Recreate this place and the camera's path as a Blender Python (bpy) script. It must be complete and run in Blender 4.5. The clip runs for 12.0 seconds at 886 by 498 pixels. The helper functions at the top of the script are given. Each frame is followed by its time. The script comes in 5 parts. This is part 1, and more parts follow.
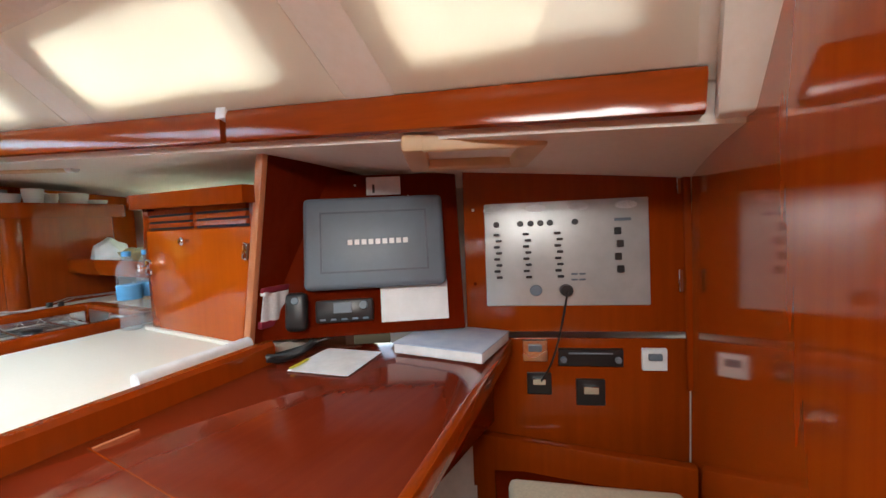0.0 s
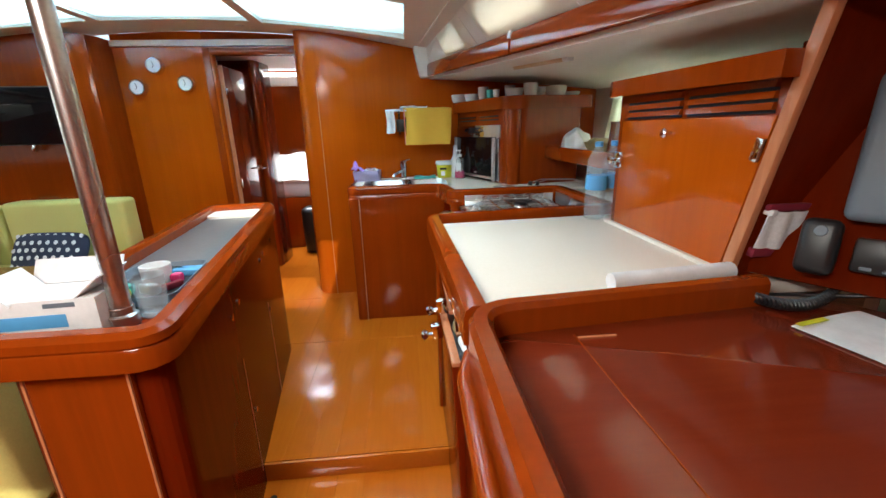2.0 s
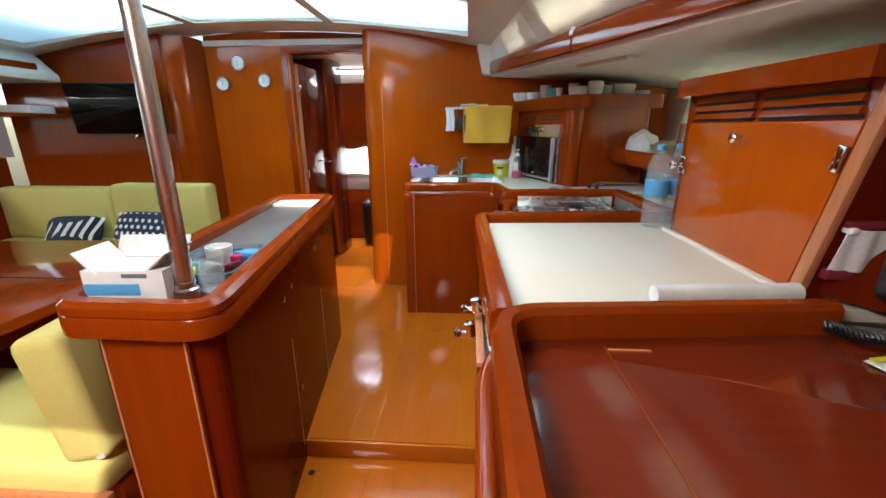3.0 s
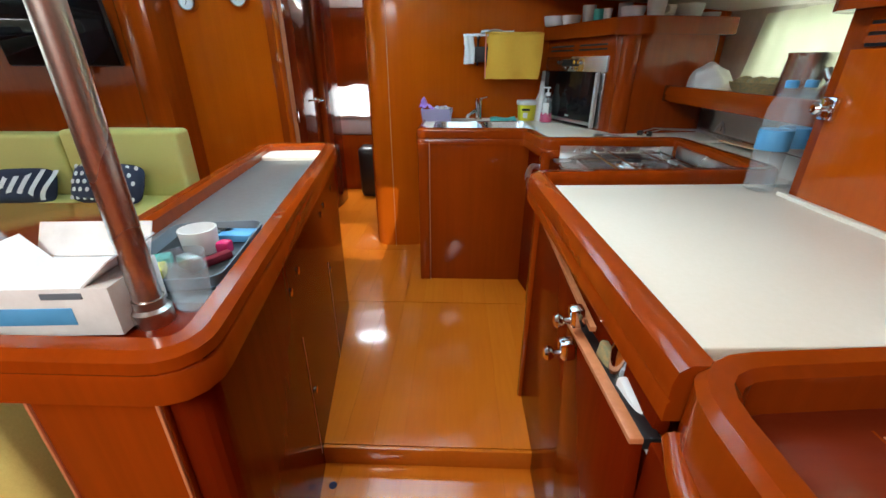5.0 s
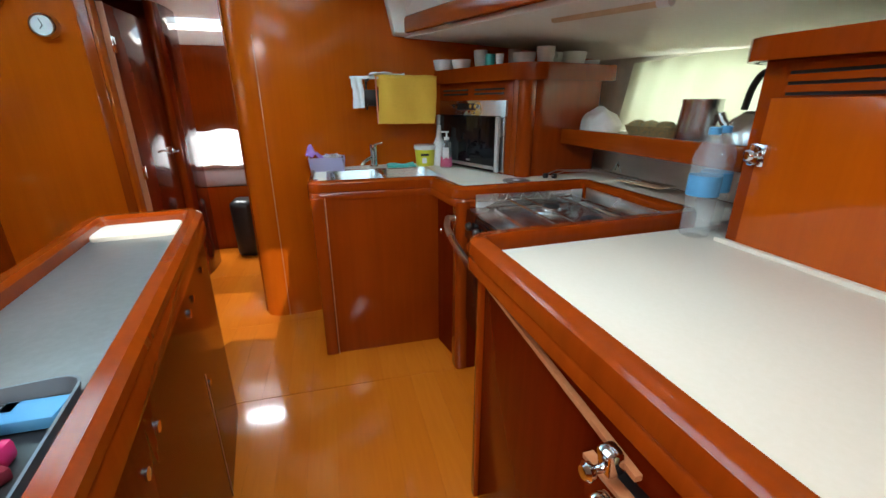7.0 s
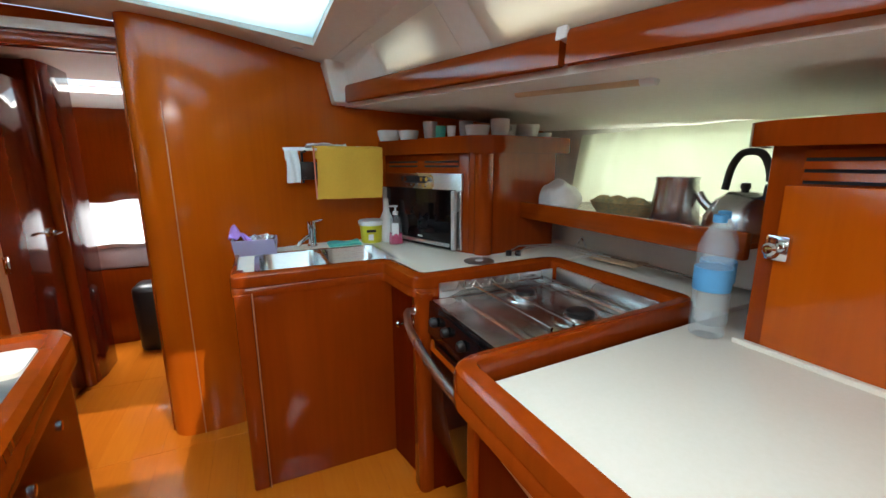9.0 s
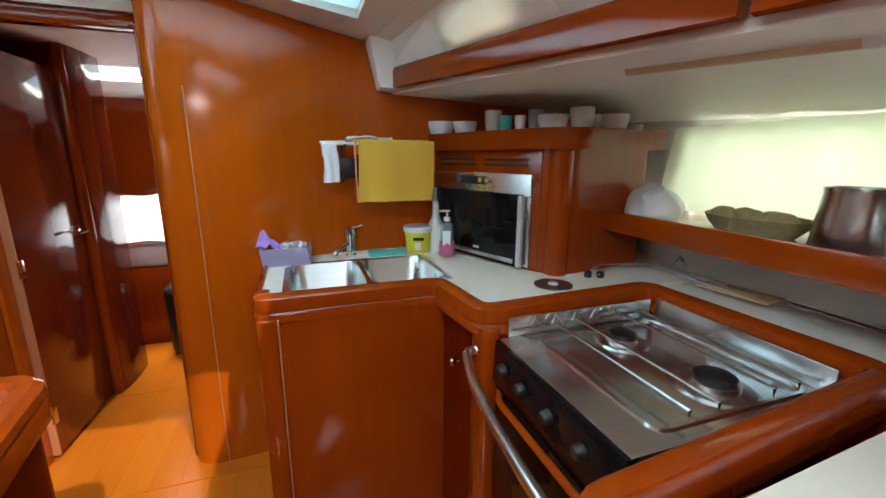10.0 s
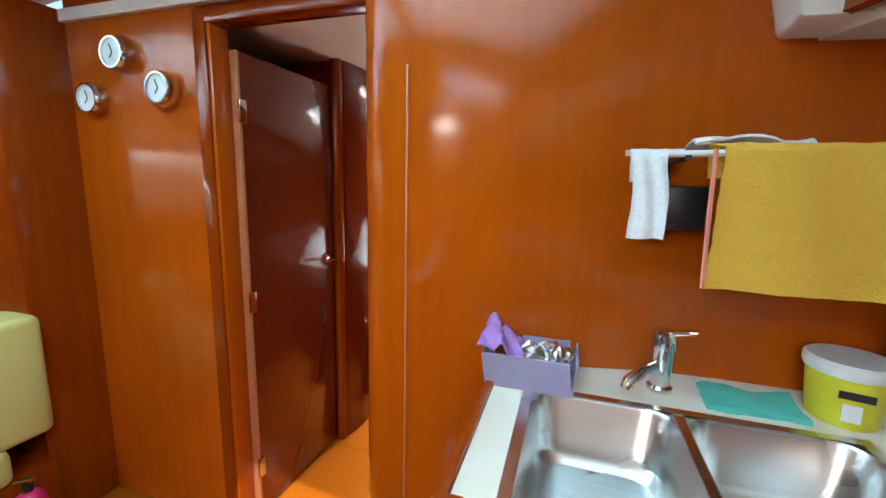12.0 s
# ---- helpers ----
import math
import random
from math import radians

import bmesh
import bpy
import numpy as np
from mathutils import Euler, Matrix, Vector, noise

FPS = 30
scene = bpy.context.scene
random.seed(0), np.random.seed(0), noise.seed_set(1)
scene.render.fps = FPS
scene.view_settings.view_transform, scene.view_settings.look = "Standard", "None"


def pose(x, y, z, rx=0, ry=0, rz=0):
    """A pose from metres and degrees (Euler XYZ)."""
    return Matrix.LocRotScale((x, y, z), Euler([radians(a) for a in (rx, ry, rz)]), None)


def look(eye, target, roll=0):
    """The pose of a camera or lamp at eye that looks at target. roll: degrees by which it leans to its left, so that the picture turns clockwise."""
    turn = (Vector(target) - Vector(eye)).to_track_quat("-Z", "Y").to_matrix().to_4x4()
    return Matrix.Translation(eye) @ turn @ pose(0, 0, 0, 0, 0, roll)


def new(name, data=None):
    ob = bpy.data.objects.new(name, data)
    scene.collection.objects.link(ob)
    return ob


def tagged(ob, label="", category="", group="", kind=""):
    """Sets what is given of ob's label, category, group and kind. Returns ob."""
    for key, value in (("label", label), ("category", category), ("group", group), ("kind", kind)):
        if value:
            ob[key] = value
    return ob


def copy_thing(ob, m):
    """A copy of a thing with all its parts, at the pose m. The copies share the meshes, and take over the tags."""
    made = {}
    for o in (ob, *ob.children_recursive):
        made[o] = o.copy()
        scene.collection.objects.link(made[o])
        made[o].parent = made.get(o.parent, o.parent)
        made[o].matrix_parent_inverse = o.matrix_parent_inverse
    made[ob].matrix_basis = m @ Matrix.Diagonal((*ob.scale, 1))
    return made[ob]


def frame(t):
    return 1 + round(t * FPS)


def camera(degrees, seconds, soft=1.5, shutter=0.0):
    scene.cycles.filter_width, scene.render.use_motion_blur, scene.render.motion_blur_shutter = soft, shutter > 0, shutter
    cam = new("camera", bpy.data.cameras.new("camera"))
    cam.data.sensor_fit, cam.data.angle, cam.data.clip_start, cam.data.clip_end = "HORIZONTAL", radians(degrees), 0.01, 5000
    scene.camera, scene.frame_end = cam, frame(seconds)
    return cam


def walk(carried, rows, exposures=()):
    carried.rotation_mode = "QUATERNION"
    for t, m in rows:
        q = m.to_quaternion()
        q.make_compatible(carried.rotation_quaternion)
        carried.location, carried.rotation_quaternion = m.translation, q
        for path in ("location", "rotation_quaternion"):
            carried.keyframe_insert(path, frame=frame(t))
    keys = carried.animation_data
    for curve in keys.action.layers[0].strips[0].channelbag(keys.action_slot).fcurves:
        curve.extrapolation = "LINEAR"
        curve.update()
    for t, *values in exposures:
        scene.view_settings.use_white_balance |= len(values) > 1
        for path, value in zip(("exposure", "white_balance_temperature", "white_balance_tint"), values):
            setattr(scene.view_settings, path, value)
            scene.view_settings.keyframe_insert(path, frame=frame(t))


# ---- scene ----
cam = camera(94.8, 12.0)
PATH = [
    (0, (0.351, 0.845, 1.292), (2.07, 1.857, 1.148), -2.5),
    (0.5, (0.361, 0.87, 1.282), (1.943, 2.081, 1.108), -2.4),
    (1, (0.325, 0.936, 1.289), (1.481, 2.543, 1.007), -1.4),
    (1.5, (0.299, 1.05, 1.289), (0.866, 2.921, 0.867), -0.9),
    (2, (0.33, 1.136, 1.283), (0.492, 3.048, 0.718), -1.4),
    (2.5, (0.365, 1.11, 1.277), (0.328, 3.015, 0.668), -1.1),
    (3, (0.389, 1.131, 1.284), (0.261, 3.043, 0.713), -0.2),
    (5, (0.168, 1.5, 1.26), (0.109, 3.32, 0.433), 0.1),
    (5.5, (0.159, 1.514, 1.253), (0.103, 3.306, 0.368), 0.1),
    (6, (0.153, 1.563, 1.24), (0.165, 3.356, 0.354), -0.1),
    (6.5, (0.109, 1.705, 1.249), (0.288, 3.521, 0.432), -0.1),
    (7, (0.068, 1.822, 1.279), (0.554, 3.643, 0.611), 0.0),
    (7.5, (0.032, 1.898, 1.299), (0.856, 3.638, 0.755), -0.4),
    (9.5, (0.098, 2.285, 1.357), (0.861, 4.092, 0.967), 0.9),
    (10, (0.114, 2.497, 1.365), (0.751, 4.341, 0.925), 0.3),
    (10.5, (0.11, 2.765, 1.356), (0.659, 4.642, 0.932), -0.3),
    (11, (0.106, 2.979, 1.347), (0.42, 4.912, 0.937), -0.1),
    (11.5, (0.108, 3.231, 1.352), (0.076, 5.194, 0.972), 1.1),
    (12, (0.102, 3.421, 1.357), (-0.489, 5.303, 1.032), 1.3),
]
walk(cam, [(t, look(e, a, r)) for t, e, a, r in PATH], [(0, 1.05, 6500, 8), (1.0, 0.95, 6600, 6), (2.0, 0.78, 6600, 6), (3.0, 0.72, 6600, 6), (5.5, 0.6, 6600, 6), (7.5, 0.55, 6600, 6), (9.5, 0.5, 6600, 6), (10.5, 0.8, 6600, 6), (11.5, 0.95, 6600, 6), (12, 1.0, 6600, 6)])

# ---- world and light ----
world = bpy.data.worlds.new("sky")
scene.world = world
world.use_nodes = True
wn = world.node_tree
sky = wn.nodes.new("ShaderNodeTexSky")
sky.sky_type = "NISHITA"
sky.sun_disc = False
sky.sun_elevation, sky.sun_rotation = radians(45), radians(22)
wn.nodes["Background"].inputs["Strength"].default_value = 0.15
wn.links.new(sky.outputs[0], wn.nodes["Background"].inputs["Color"])
sun = new("sun", bpy.data.lights.new("sun", "SUN"))
sun.data.energy, sun.data.angle, sun.data.color = 2.4, radians(0.6), (1, 0.95, 0.87)
sun.matrix_world = look((3.7, -7.3, 10.0), (0, 2, 0))


def area_lamp(name, eye, target, sx, sy, watts, colour=(1, 1, 1)):
    lamp = new(name, bpy.data.lights.new(name, "AREA"))
    lamp.data.shape, lamp.data.size, lamp.data.size_y = "RECTANGLE", sx, sy
    lamp.data.energy, lamp.data.color = watts, colour
    lamp.matrix_world = look(eye, target)
    return lamp


DAY = (0.93, 0.97, 1.0)
area_lamp("skylight_lamp", (-1.0, 3.8, 2.12), (-1.0, 3.8, 0), 2.6, 0.55, 44, (1, 0.95, 0.88))
# Fill light added out of view aft; wider than the roof opening above it.
area_lamp("aft_fill_lamp", (-0.45, 0.72, 1.955), (-0.35, 0.80, 0.4), 0.8, 0.72, 36, (1, 0.97, 0.92))
area_lamp("deck_hatch_lamp", (-0.05, 2.6, 2.1), (-0.05, 2.6, 0), 0.75, 0.7, 12, DAY)
area_lamp("coachroof_window_lamp", (1.75, 2.5, 2.3), (0.4, 2.3, 1.5), 3.6, 0.7, 34, DAY)
area_lamp("hull_window_lamp", (2.1, 3.4, 1.4), (1.0, 3.4, 1.3), 1.3, 0.5, 11, (0.93, 1.0, 0.98))
# Side fill from port, added behind an unseen window.
area_lamp("port_fill_lamp", (-4.2, 2.6, 1.75), (-2.5, 2.6, 1.4), 2.6, 0.4, 30, DAY)
area_lamp("forward_hatch_lamp", (-0.9, 6.0, 2.3), (-0.9, 6.0, 0), 0.6, 0.6, 65, DAY)


# ---- materials ----
def material(name, colour, rough=0.5, metal=0.0, second=None, scale=(8, 8, 8), bump=0.0, coat=0.0, detail=6, spots=0.0, rough_var=0.08, gloss=0.5):
    m = bpy.data.materials.new(name)
    m.use_nodes = True
    nt = m.node_tree
    b = nt.nodes["Principled BSDF"]
    b.inputs["Metallic"].default_value = metal
    b.inputs["Coat Weight"].default_value = coat
    b.inputs["Coat Roughness"].default_value = 0.08
    b.inputs["Specular IOR Level"].default_value = gloss
    tc = nt.nodes.new("ShaderNodeTexCoord")
    mp = nt.nodes.new("ShaderNodeMapping")
    mp.inputs["Scale"].default_value = scale
    nt.links.new(tc.outputs["Object"], mp.inputs["Vector"])
    fine = nt.nodes.new("ShaderNodeTexNoise")
    fine.inputs["Scale"].default_value, fine.inputs["Detail"].default_value = 1.0, detail
    fine.inputs["Roughness"].default_value = 0.62
    nt.links.new(mp.outputs[0], fine.inputs["Vector"])
    broad = nt.nodes.new("ShaderNodeTexNoise")
    broad.inputs["Scale"].default_value, broad.inputs["Detail"].default_value = 1.7, 3
    nt.links.new(tc.outputs["Object"], broad.inputs["Vector"])
    ramp = nt.nodes.new("ShaderNodeMapRange")
    ramp.inputs[1].default_value, ramp.inputs[2].default_value = 0.3, 0.7
    nt.links.new(fine.outputs[0], ramp.inputs[0])
    mix = nt.nodes.new("ShaderNodeMix")
    mix.data_type = "RGBA"
    second = second or tuple(c * 0.82 for c in colour)
    mix.inputs[6].default_value, mix.inputs[7].default_value = (*colour, 1), (*second, 1)
    nt.links.new(ramp.outputs[0], mix.inputs[0])
    tone = nt.nodes.new("ShaderNodeMix")
    tone.data_type, tone.blend_type = "RGBA", "MULTIPLY"
    low = 0.72 if spots else 0.9
    shade = nt.nodes.new("ShaderNodeMapRange")
    shade.inputs[1].default_value, shade.inputs[2].default_value = 0.15, 0.85
    shade.inputs[3].default_value, shade.inputs[4].default_value = low, 1.0
    nt.links.new(broad.outputs[0], shade.inputs[0])
    tone.inputs[0].default_value = 1.0
    nt.links.new(mix.outputs[2], tone.inputs[6])
    nt.links.new(shade.outputs[0], tone.inputs[7])
    nt.links.new(tone.outputs[2], b.inputs["Base Color"])
    rr = nt.nodes.new("ShaderNodeMapRange")
    rr.inputs[3].default_value, rr.inputs[4].default_value = max(0.02, rough - rough_var), rough + rough_var
    nt.links.new(broad.outputs[0], rr.inputs[0])
    nt.links.new(rr.outputs[0], b.inputs["Roughness"])
    if bump:
        bp = nt.nodes.new("ShaderNodeBump")
        bp.inputs["Strength"].default_value, bp.inputs["Distance"].default_value = bump, 0.002
        nt.links.new(fine.outputs[0], bp.inputs["Height"])
        nt.links.new(bp.outputs[0], b.inputs["Normal"])
    return m


WOOD = material("varnished mahogany", (0.30, 0.043, 0.003), 0.13, second=(0.25, 0.035, 0.0026), scale=(34, 34, 1.6), coat=0.35, spots=1, gloss=0.2, rough_var=0.04)
WOOD_H = material("varnished mahogany rail", (0.32, 0.049, 0.0033), 0.13, second=(0.27, 0.040, 0.003), scale=(30, 3, 60), coat=0.35, spots=1, gloss=0.2, rough_var=0.04)
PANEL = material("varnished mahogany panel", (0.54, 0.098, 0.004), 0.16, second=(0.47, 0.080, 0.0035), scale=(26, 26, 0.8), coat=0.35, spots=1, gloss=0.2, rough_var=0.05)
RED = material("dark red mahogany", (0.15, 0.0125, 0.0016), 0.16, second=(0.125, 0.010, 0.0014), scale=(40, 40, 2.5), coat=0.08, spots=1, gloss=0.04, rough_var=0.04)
GLOSSY = material("lacquered mahogany panel", (0.56, 0.090, 0.006), 0.10, second=(0.47, 0.066, 0.005), scale=(26, 26, 0.8), coat=0.8, spots=1, gloss=0.4, rough_var=0.03)
TABLE = material("chart table mahogany", (0.18, 0.024, 0.008), 0.14, second=(0.155, 0.019, 0.007), scale=(3, 40, 40), coat=0.6, spots=1, gloss=0.3, rough_var=0.04)
EDGE = material("pale edge veneer", (0.56, 0.22, 0.10), 0.4, second=(0.46, 0.16, 0.065), scale=(60, 60, 4))
SOLE = material("cabin sole wood", (0.52, 0.128, 0.009), 0.12, second=(0.47, 0.112, 0.008), scale=(60, 4, 60), coat=0.6, gloss=0.4, rough_var=0.05)
SOLE_B = material("cabin sole wood light", (0.54, 0.140, 0.011), 0.12, second=(0.49, 0.122, 0.009), scale=(60, 4, 60), coat=0.6, gloss=0.4, rough_var=0.05)
CREAM = material("cream laminate", (0.76, 0.71, 0.63), 0.42, second=(0.73, 0.68, 0.59), scale=(90, 90, 90))
LINER = material("white headliner", (0.80, 0.77, 0.71), 0.55, second=(0.76, 0.72, 0.65), scale=(40, 40, 40), bump=0.1)
HULL = material("white gelcoat", (0.78, 0.76, 0.70), 0.4, scale=(10, 10, 10))
STEEL = material("brushed stainless", (0.70, 0.70, 0.69), 0.27, 1.0, second=(0.60, 0.60, 0.60), scale=(4, 120, 120))
CHROME = material("chrome", (0.8, 0.8, 0.8), 0.08, 1.0)
BLACK = material("black plastic", (0.014, 0.014, 0.016), 0.35)
GLASSY = material("black oven glass", (0.006, 0.006, 0.007), 0.06, rough_var=0.02, gloss=0.25)
GREY = material("grey plastic", (0.15, 0.19, 0.235), 0.45)
SILVER = material("silver panel", (0.52, 0.53, 0.53), 0.38, 0.35)
WHITE = material("white plastic", (0.82, 0.83, 0.84), 0.35)
PAPER = material("white paper", (0.80, 0.81, 0.83), 0.75, scale=(20, 20, 20))
BLUE = material("blue print", (0.10, 0.38, 0.72), 0.5)
YELLOW = material("yellow upholstery", (0.66, 0.60, 0.20), 0.85, second=(0.60, 0.54, 0.17), scale=(150, 150, 150), bump=0.4)
TOWEL = material("yellow towel", (0.80, 0.47, 0.06), 0.95, second=(0.70, 0.40, 0.045), scale=(220, 220, 220), bump=0.8)
NAVY = material("navy fabric", (0.025, 0.035, 0.075), 0.9, scale=(120, 120, 120), bump=0.3)
CLOTH = material("white fabric", (0.80, 0.80, 0.82), 0.9, scale=(140, 140, 140), bump=0.4)
PURPLE = material("lilac cloth", (0.42, 0.22, 0.60), 0.9, scale=(140, 140, 140), bump=0.4)
TEAL = material("teal sponge cloth", (0.10, 0.52, 0.46), 0.9, scale=(160, 160, 160), bump=0.5)
LEMON = material("yellow bucket plastic", (0.75, 0.72, 0.04), 0.4)
PINK = material("pink soap", (0.65, 0.03, 0.16), 0.2)
RIM = material("salmon binding", (0.85, 0.28, 0.2), 0.9)
DARK = material("dark void", (0.012, 0.010, 0.009), 0.8)
LINOLEUM = material("grey counter inlay", (0.16, 0.165, 0.17), 0.3, scale=(60, 60, 60))
MAROON = material("maroon fabric", (0.22, 0.01, 0.03), 0.9)
BASKET = material("woven basket", (0.42, 0.29, 0.12), 0.85, second=(0.2, 0.22, 0.13), scale=(60, 60, 120), bump=0.6)
BEIGE = material("beige cushion", (0.66, 0.58, 0.44), 0.9, scale=(120, 120, 120), bump=0.3)
TAN = material("tan plastic frame", (0.66, 0.47, 0.28), 0.45)


def clear(name, colour, rough=0.03, ior=1.45, weight=1.0):
    m = bpy.data.materials.new(name)
    m.use_nodes = True
    b = m.node_tree.nodes["Principled BSDF"]
    b.inputs["Base Color"].default_value = (*colour, 1)
    b.inputs["Roughness"].default_value = rough
    b.inputs["IOR"].default_value = ior
    b.inputs["Transmission Weight"].default_value = weight
    return m


GLASS = clear("clear glass", (0.95, 0.98, 1.0), 0.0)
PET = clear("clear plastic bottle", (0.62, 0.76, 0.85), 0.05, 1.4, 0.0)
PET.node_tree.nodes["Principled BSDF"].inputs["Alpha"].default_value = 0.17
TUB = clear("frosted lilac tub", (0.66, 0.6, 0.85), 0.35, 1.2, 0.6)


def translucent(name, colour, share):
    m = bpy.data.materials.new(name)
    m.use_nodes = True
    nt = m.node_tree
    out = nt.nodes["Material Output"]
    b = nt.nodes["Principled BSDF"]
    b.inputs["Base Color"].default_value = (*colour, 1)
    b.inputs["Roughness"].default_value = 0.9
    tr = nt.nodes.new("ShaderNodeBsdfTranslucent")
    no = nt.nodes.new("ShaderNodeTexNoise")
    no.inputs["Scale"].default_value = 9
    mr = nt.nodes.new("ShaderNodeMapRange")
    mr.inputs[3].default_value, mr.inputs[4].default_value = share * 0.85, share
    nt.links.new(no.outputs[0], mr.inputs[0])
    tr.inputs["Color"].default_value = (*colour, 1)
    mx = nt.nodes.new("ShaderNodeMixShader")
    nt.links.new(mr.outputs[0], mx.inputs[0])
    nt.links.new(b.outputs[0], mx.inputs[1])
    nt.links.new(tr.outputs[0], mx.inputs[2])
    nt.links.new(mx.outputs[0], out.inputs["Surface"])
    return m


BLIND = translucent("cream blind fabric", (0.88, 0.85, 0.76), 0.4)
CURTAIN = translucent("pale curtain fabric", (0.86, 0.88, 0.76), 0.5)
FROST = translucent("frosted skylight", (0.58, 0.74, 0.82), 0.8)


# ---- building helpers ----
def mesh_of(name, bm, mat, smooth=True):
    bmesh.ops.recalc_face_normals(bm, faces=bm.faces[:])
    me = bpy.data.meshes.new(name)
    bm.to_mesh(me)
    bm.free()
    me.materials.append(mat)
    if smooth:
        me.shade_smooth()
        me.set_sharp_from_angle(angle=radians(38))
    return me


def part(name, bm, mat, parent=None, label="", smooth=True):
    ob = new(name, mesh_of(name, bm, mat, smooth))
    if parent:
        ob.parent = parent
        ob.matrix_parent_inverse = world_of(parent).inverted()
    if label:
        ob["label"] = label
    return ob


def world_of(ob):
    m = ob.matrix_basis.copy()
    if ob.parent:
        m = world_of(ob.parent) @ ob.matrix_parent_inverse @ m
    return m


def thing(name, at, label, category, group="", kind=""):
    ob = new(name)
    ob.empty_display_size = 0.05
    ob.matrix_basis = Matrix.Translation(at)
    return tagged(ob, label, category, group, kind)


def single(name, bm, mat, label, category, group="", kind=""):
    return tagged(part(name, bm, mat), label, category, group, kind)


def rounded(bm, r, seg=2):
    if r:
        bmesh.ops.bevel(bm, geom=bm.edges[:], offset=r, segments=seg, affect="EDGES", profile=0.5, clamp_overlap=True)
    return bm


def block(x0, y0, z0, x1, y1, z1, r=0.003, seg=2):
    bm = bmesh.new()
    bmesh.ops.create_cube(bm, size=1, matrix=Matrix.Translation(((x0 + x1) / 2, (y0 + y1) / 2, (z0 + z1) / 2)) @ Matrix.Diagonal((abs(x1 - x0), abs(y1 - y0), abs(z1 - z0), 1)))
    return rounded(bm, r, seg)


def slab(m, sx, sy, sz, r=0.003, seg=2):
    """A box centred on the pose m."""
    bm = bmesh.new()
    bmesh.ops.create_cube(bm, size=1, matrix=Matrix.Diagonal((sx, sy, sz, 1)))
    rounded(bm, r, seg)
    bm.transform(m)
    return bm


def prism(poly, z0, z1, r=0.003, seg=2):
    bm = bmesh.new()
    low = [bm.verts.new((x, y, z0)) for x, y in poly]
    high = [bm.verts.new((x, y, z1)) for x, y in poly]
    bm.faces.new(low[::-1])
    bm.faces.new(high)
    n = len(poly)
    for i in range(n):
        bm.faces.new((low[i], low[(i + 1) % n], high[(i + 1) % n], high[i]))
    return rounded(bm, r, seg)


def hexa(bottom, top, r=0.0):
    """A solid between two quads of 3D corners."""
    bm = bmesh.new()
    a = [bm.verts.new(p) for p in bottom]
    b = [bm.verts.new(p) for p in top]
    bm.faces.new(a[::-1])
    bm.faces.new(b)
    n = len(a)
    for i in range(n):
        bm.faces.new((a[i], a[(i + 1) % n], b[(i + 1) % n], b[i]))
    return rounded(bm, r)


def soften(points, r, closed=False, n=5):
    """A plan polyline with its corners rounded to the radius r."""
    pts = [Vector(p).to_3d() if len(p) == 2 else Vector(p) for p in points]
    out = []
    for i, p in enumerate(pts):
        if not closed and i in (0, len(pts) - 1):
            out.append(p)
            continue
        a, b = pts[i - 1] - p, pts[(i + 1) % len(pts)] - p
        d = min(r, a.length * 0.45, b.length * 0.45)
        s, e = p + a.normalized() * d, p + b.normalized() * d
        for k in range(n + 1):
            t = k / n
            out.append(s * (1 - t) ** 2 + p * 2 * t * (1 - t) + e * t * t)
    return out


def sweep(path, profile, closed=False, up=Vector((0, 0, 1))):
    """A profile of (side, height) pairs carried along a path."""
    bm = bmesh.new()
    path = [Vector(p) for p in path]
    n, rings = len(path), []
    for i, p in enumerate(path):
        a = path[i - 1] if (i > 0 or closed) else p
        b = path[(i + 1) % n] if (i < n - 1 or closed) else p
        d0, d1 = (p - a), (b - p)
        d = (d0.normalized() if d0.length > 1e-6 else Vector()) + (d1.normalized() if d1.length > 1e-6 else Vector())
        d.normalize()
        side = d.cross(up).normalized()
        high = side.cross(d).normalized()
        k = 1.0
        if d0.length > 1e-6 and d1.length > 1e-6:
            k = 1 / max(0.6, math.cos(d0.angle(d1) / 2))
        rings.append([bm.verts.new(p + side * s * k + high * h) for s, h in profile])
    m = len(profile)
    for i in range(n if closed else n - 1):
        a, b = rings[i], rings[(i + 1) % n]
        for j in range(m):
            bm.faces.new((a[j], a[(j + 1) % m], b[(j + 1) % m], b[j]))
    if not closed:
        bm.faces.new(rings[0][::-1])
        bm.faces.new(rings[-1])
    return bm


def circle_profile(r, n=10):
    return [(r * math.cos(2 * math.pi * k / n), r * math.sin(2 * math.pi * k / n)) for k in range(n)]


def tube(path, r, n=10, closed=False):
    up = Vector((0, 0, 1))
    d = Vector(path[-1]) - Vector(path[0])
    if d.length > 1e-6 and abs(d.normalized().z) > 0.9:
        up = Vector((0, 1, 0))
    return sweep(path, circle_profile(r, n), closed, up)


def lathe(profile, at=(0, 0, 0), n=24, m=None):
    """A turned body from (radius, height) pairs."""
    bm = bmesh.new()
    rings = []
    for r, z in profile:
        rings.append([bm.verts.new((r * math.cos(2 * math.pi * k / n), r * math.sin(2 * math.pi * k / n), z)) for k in range(n)])
    for a, b in zip(rings, rings[1:]):
        for k in range(n):
            bm.faces.new((a[k], a[(k + 1) % n], b[(k + 1) % n], b[k]))
    if profile[0][0] > 1e-5:
        bm.faces.new(rings[0][::-1])
    if profile[-1][0] > 1e-5:
        bm.faces.new(rings[-1])
    bmesh.ops.remove_doubles(bm, verts=bm.verts[:], dist=1e-6)
    bm.transform(m if m is not None else Matrix.Translation(at))
    return bm


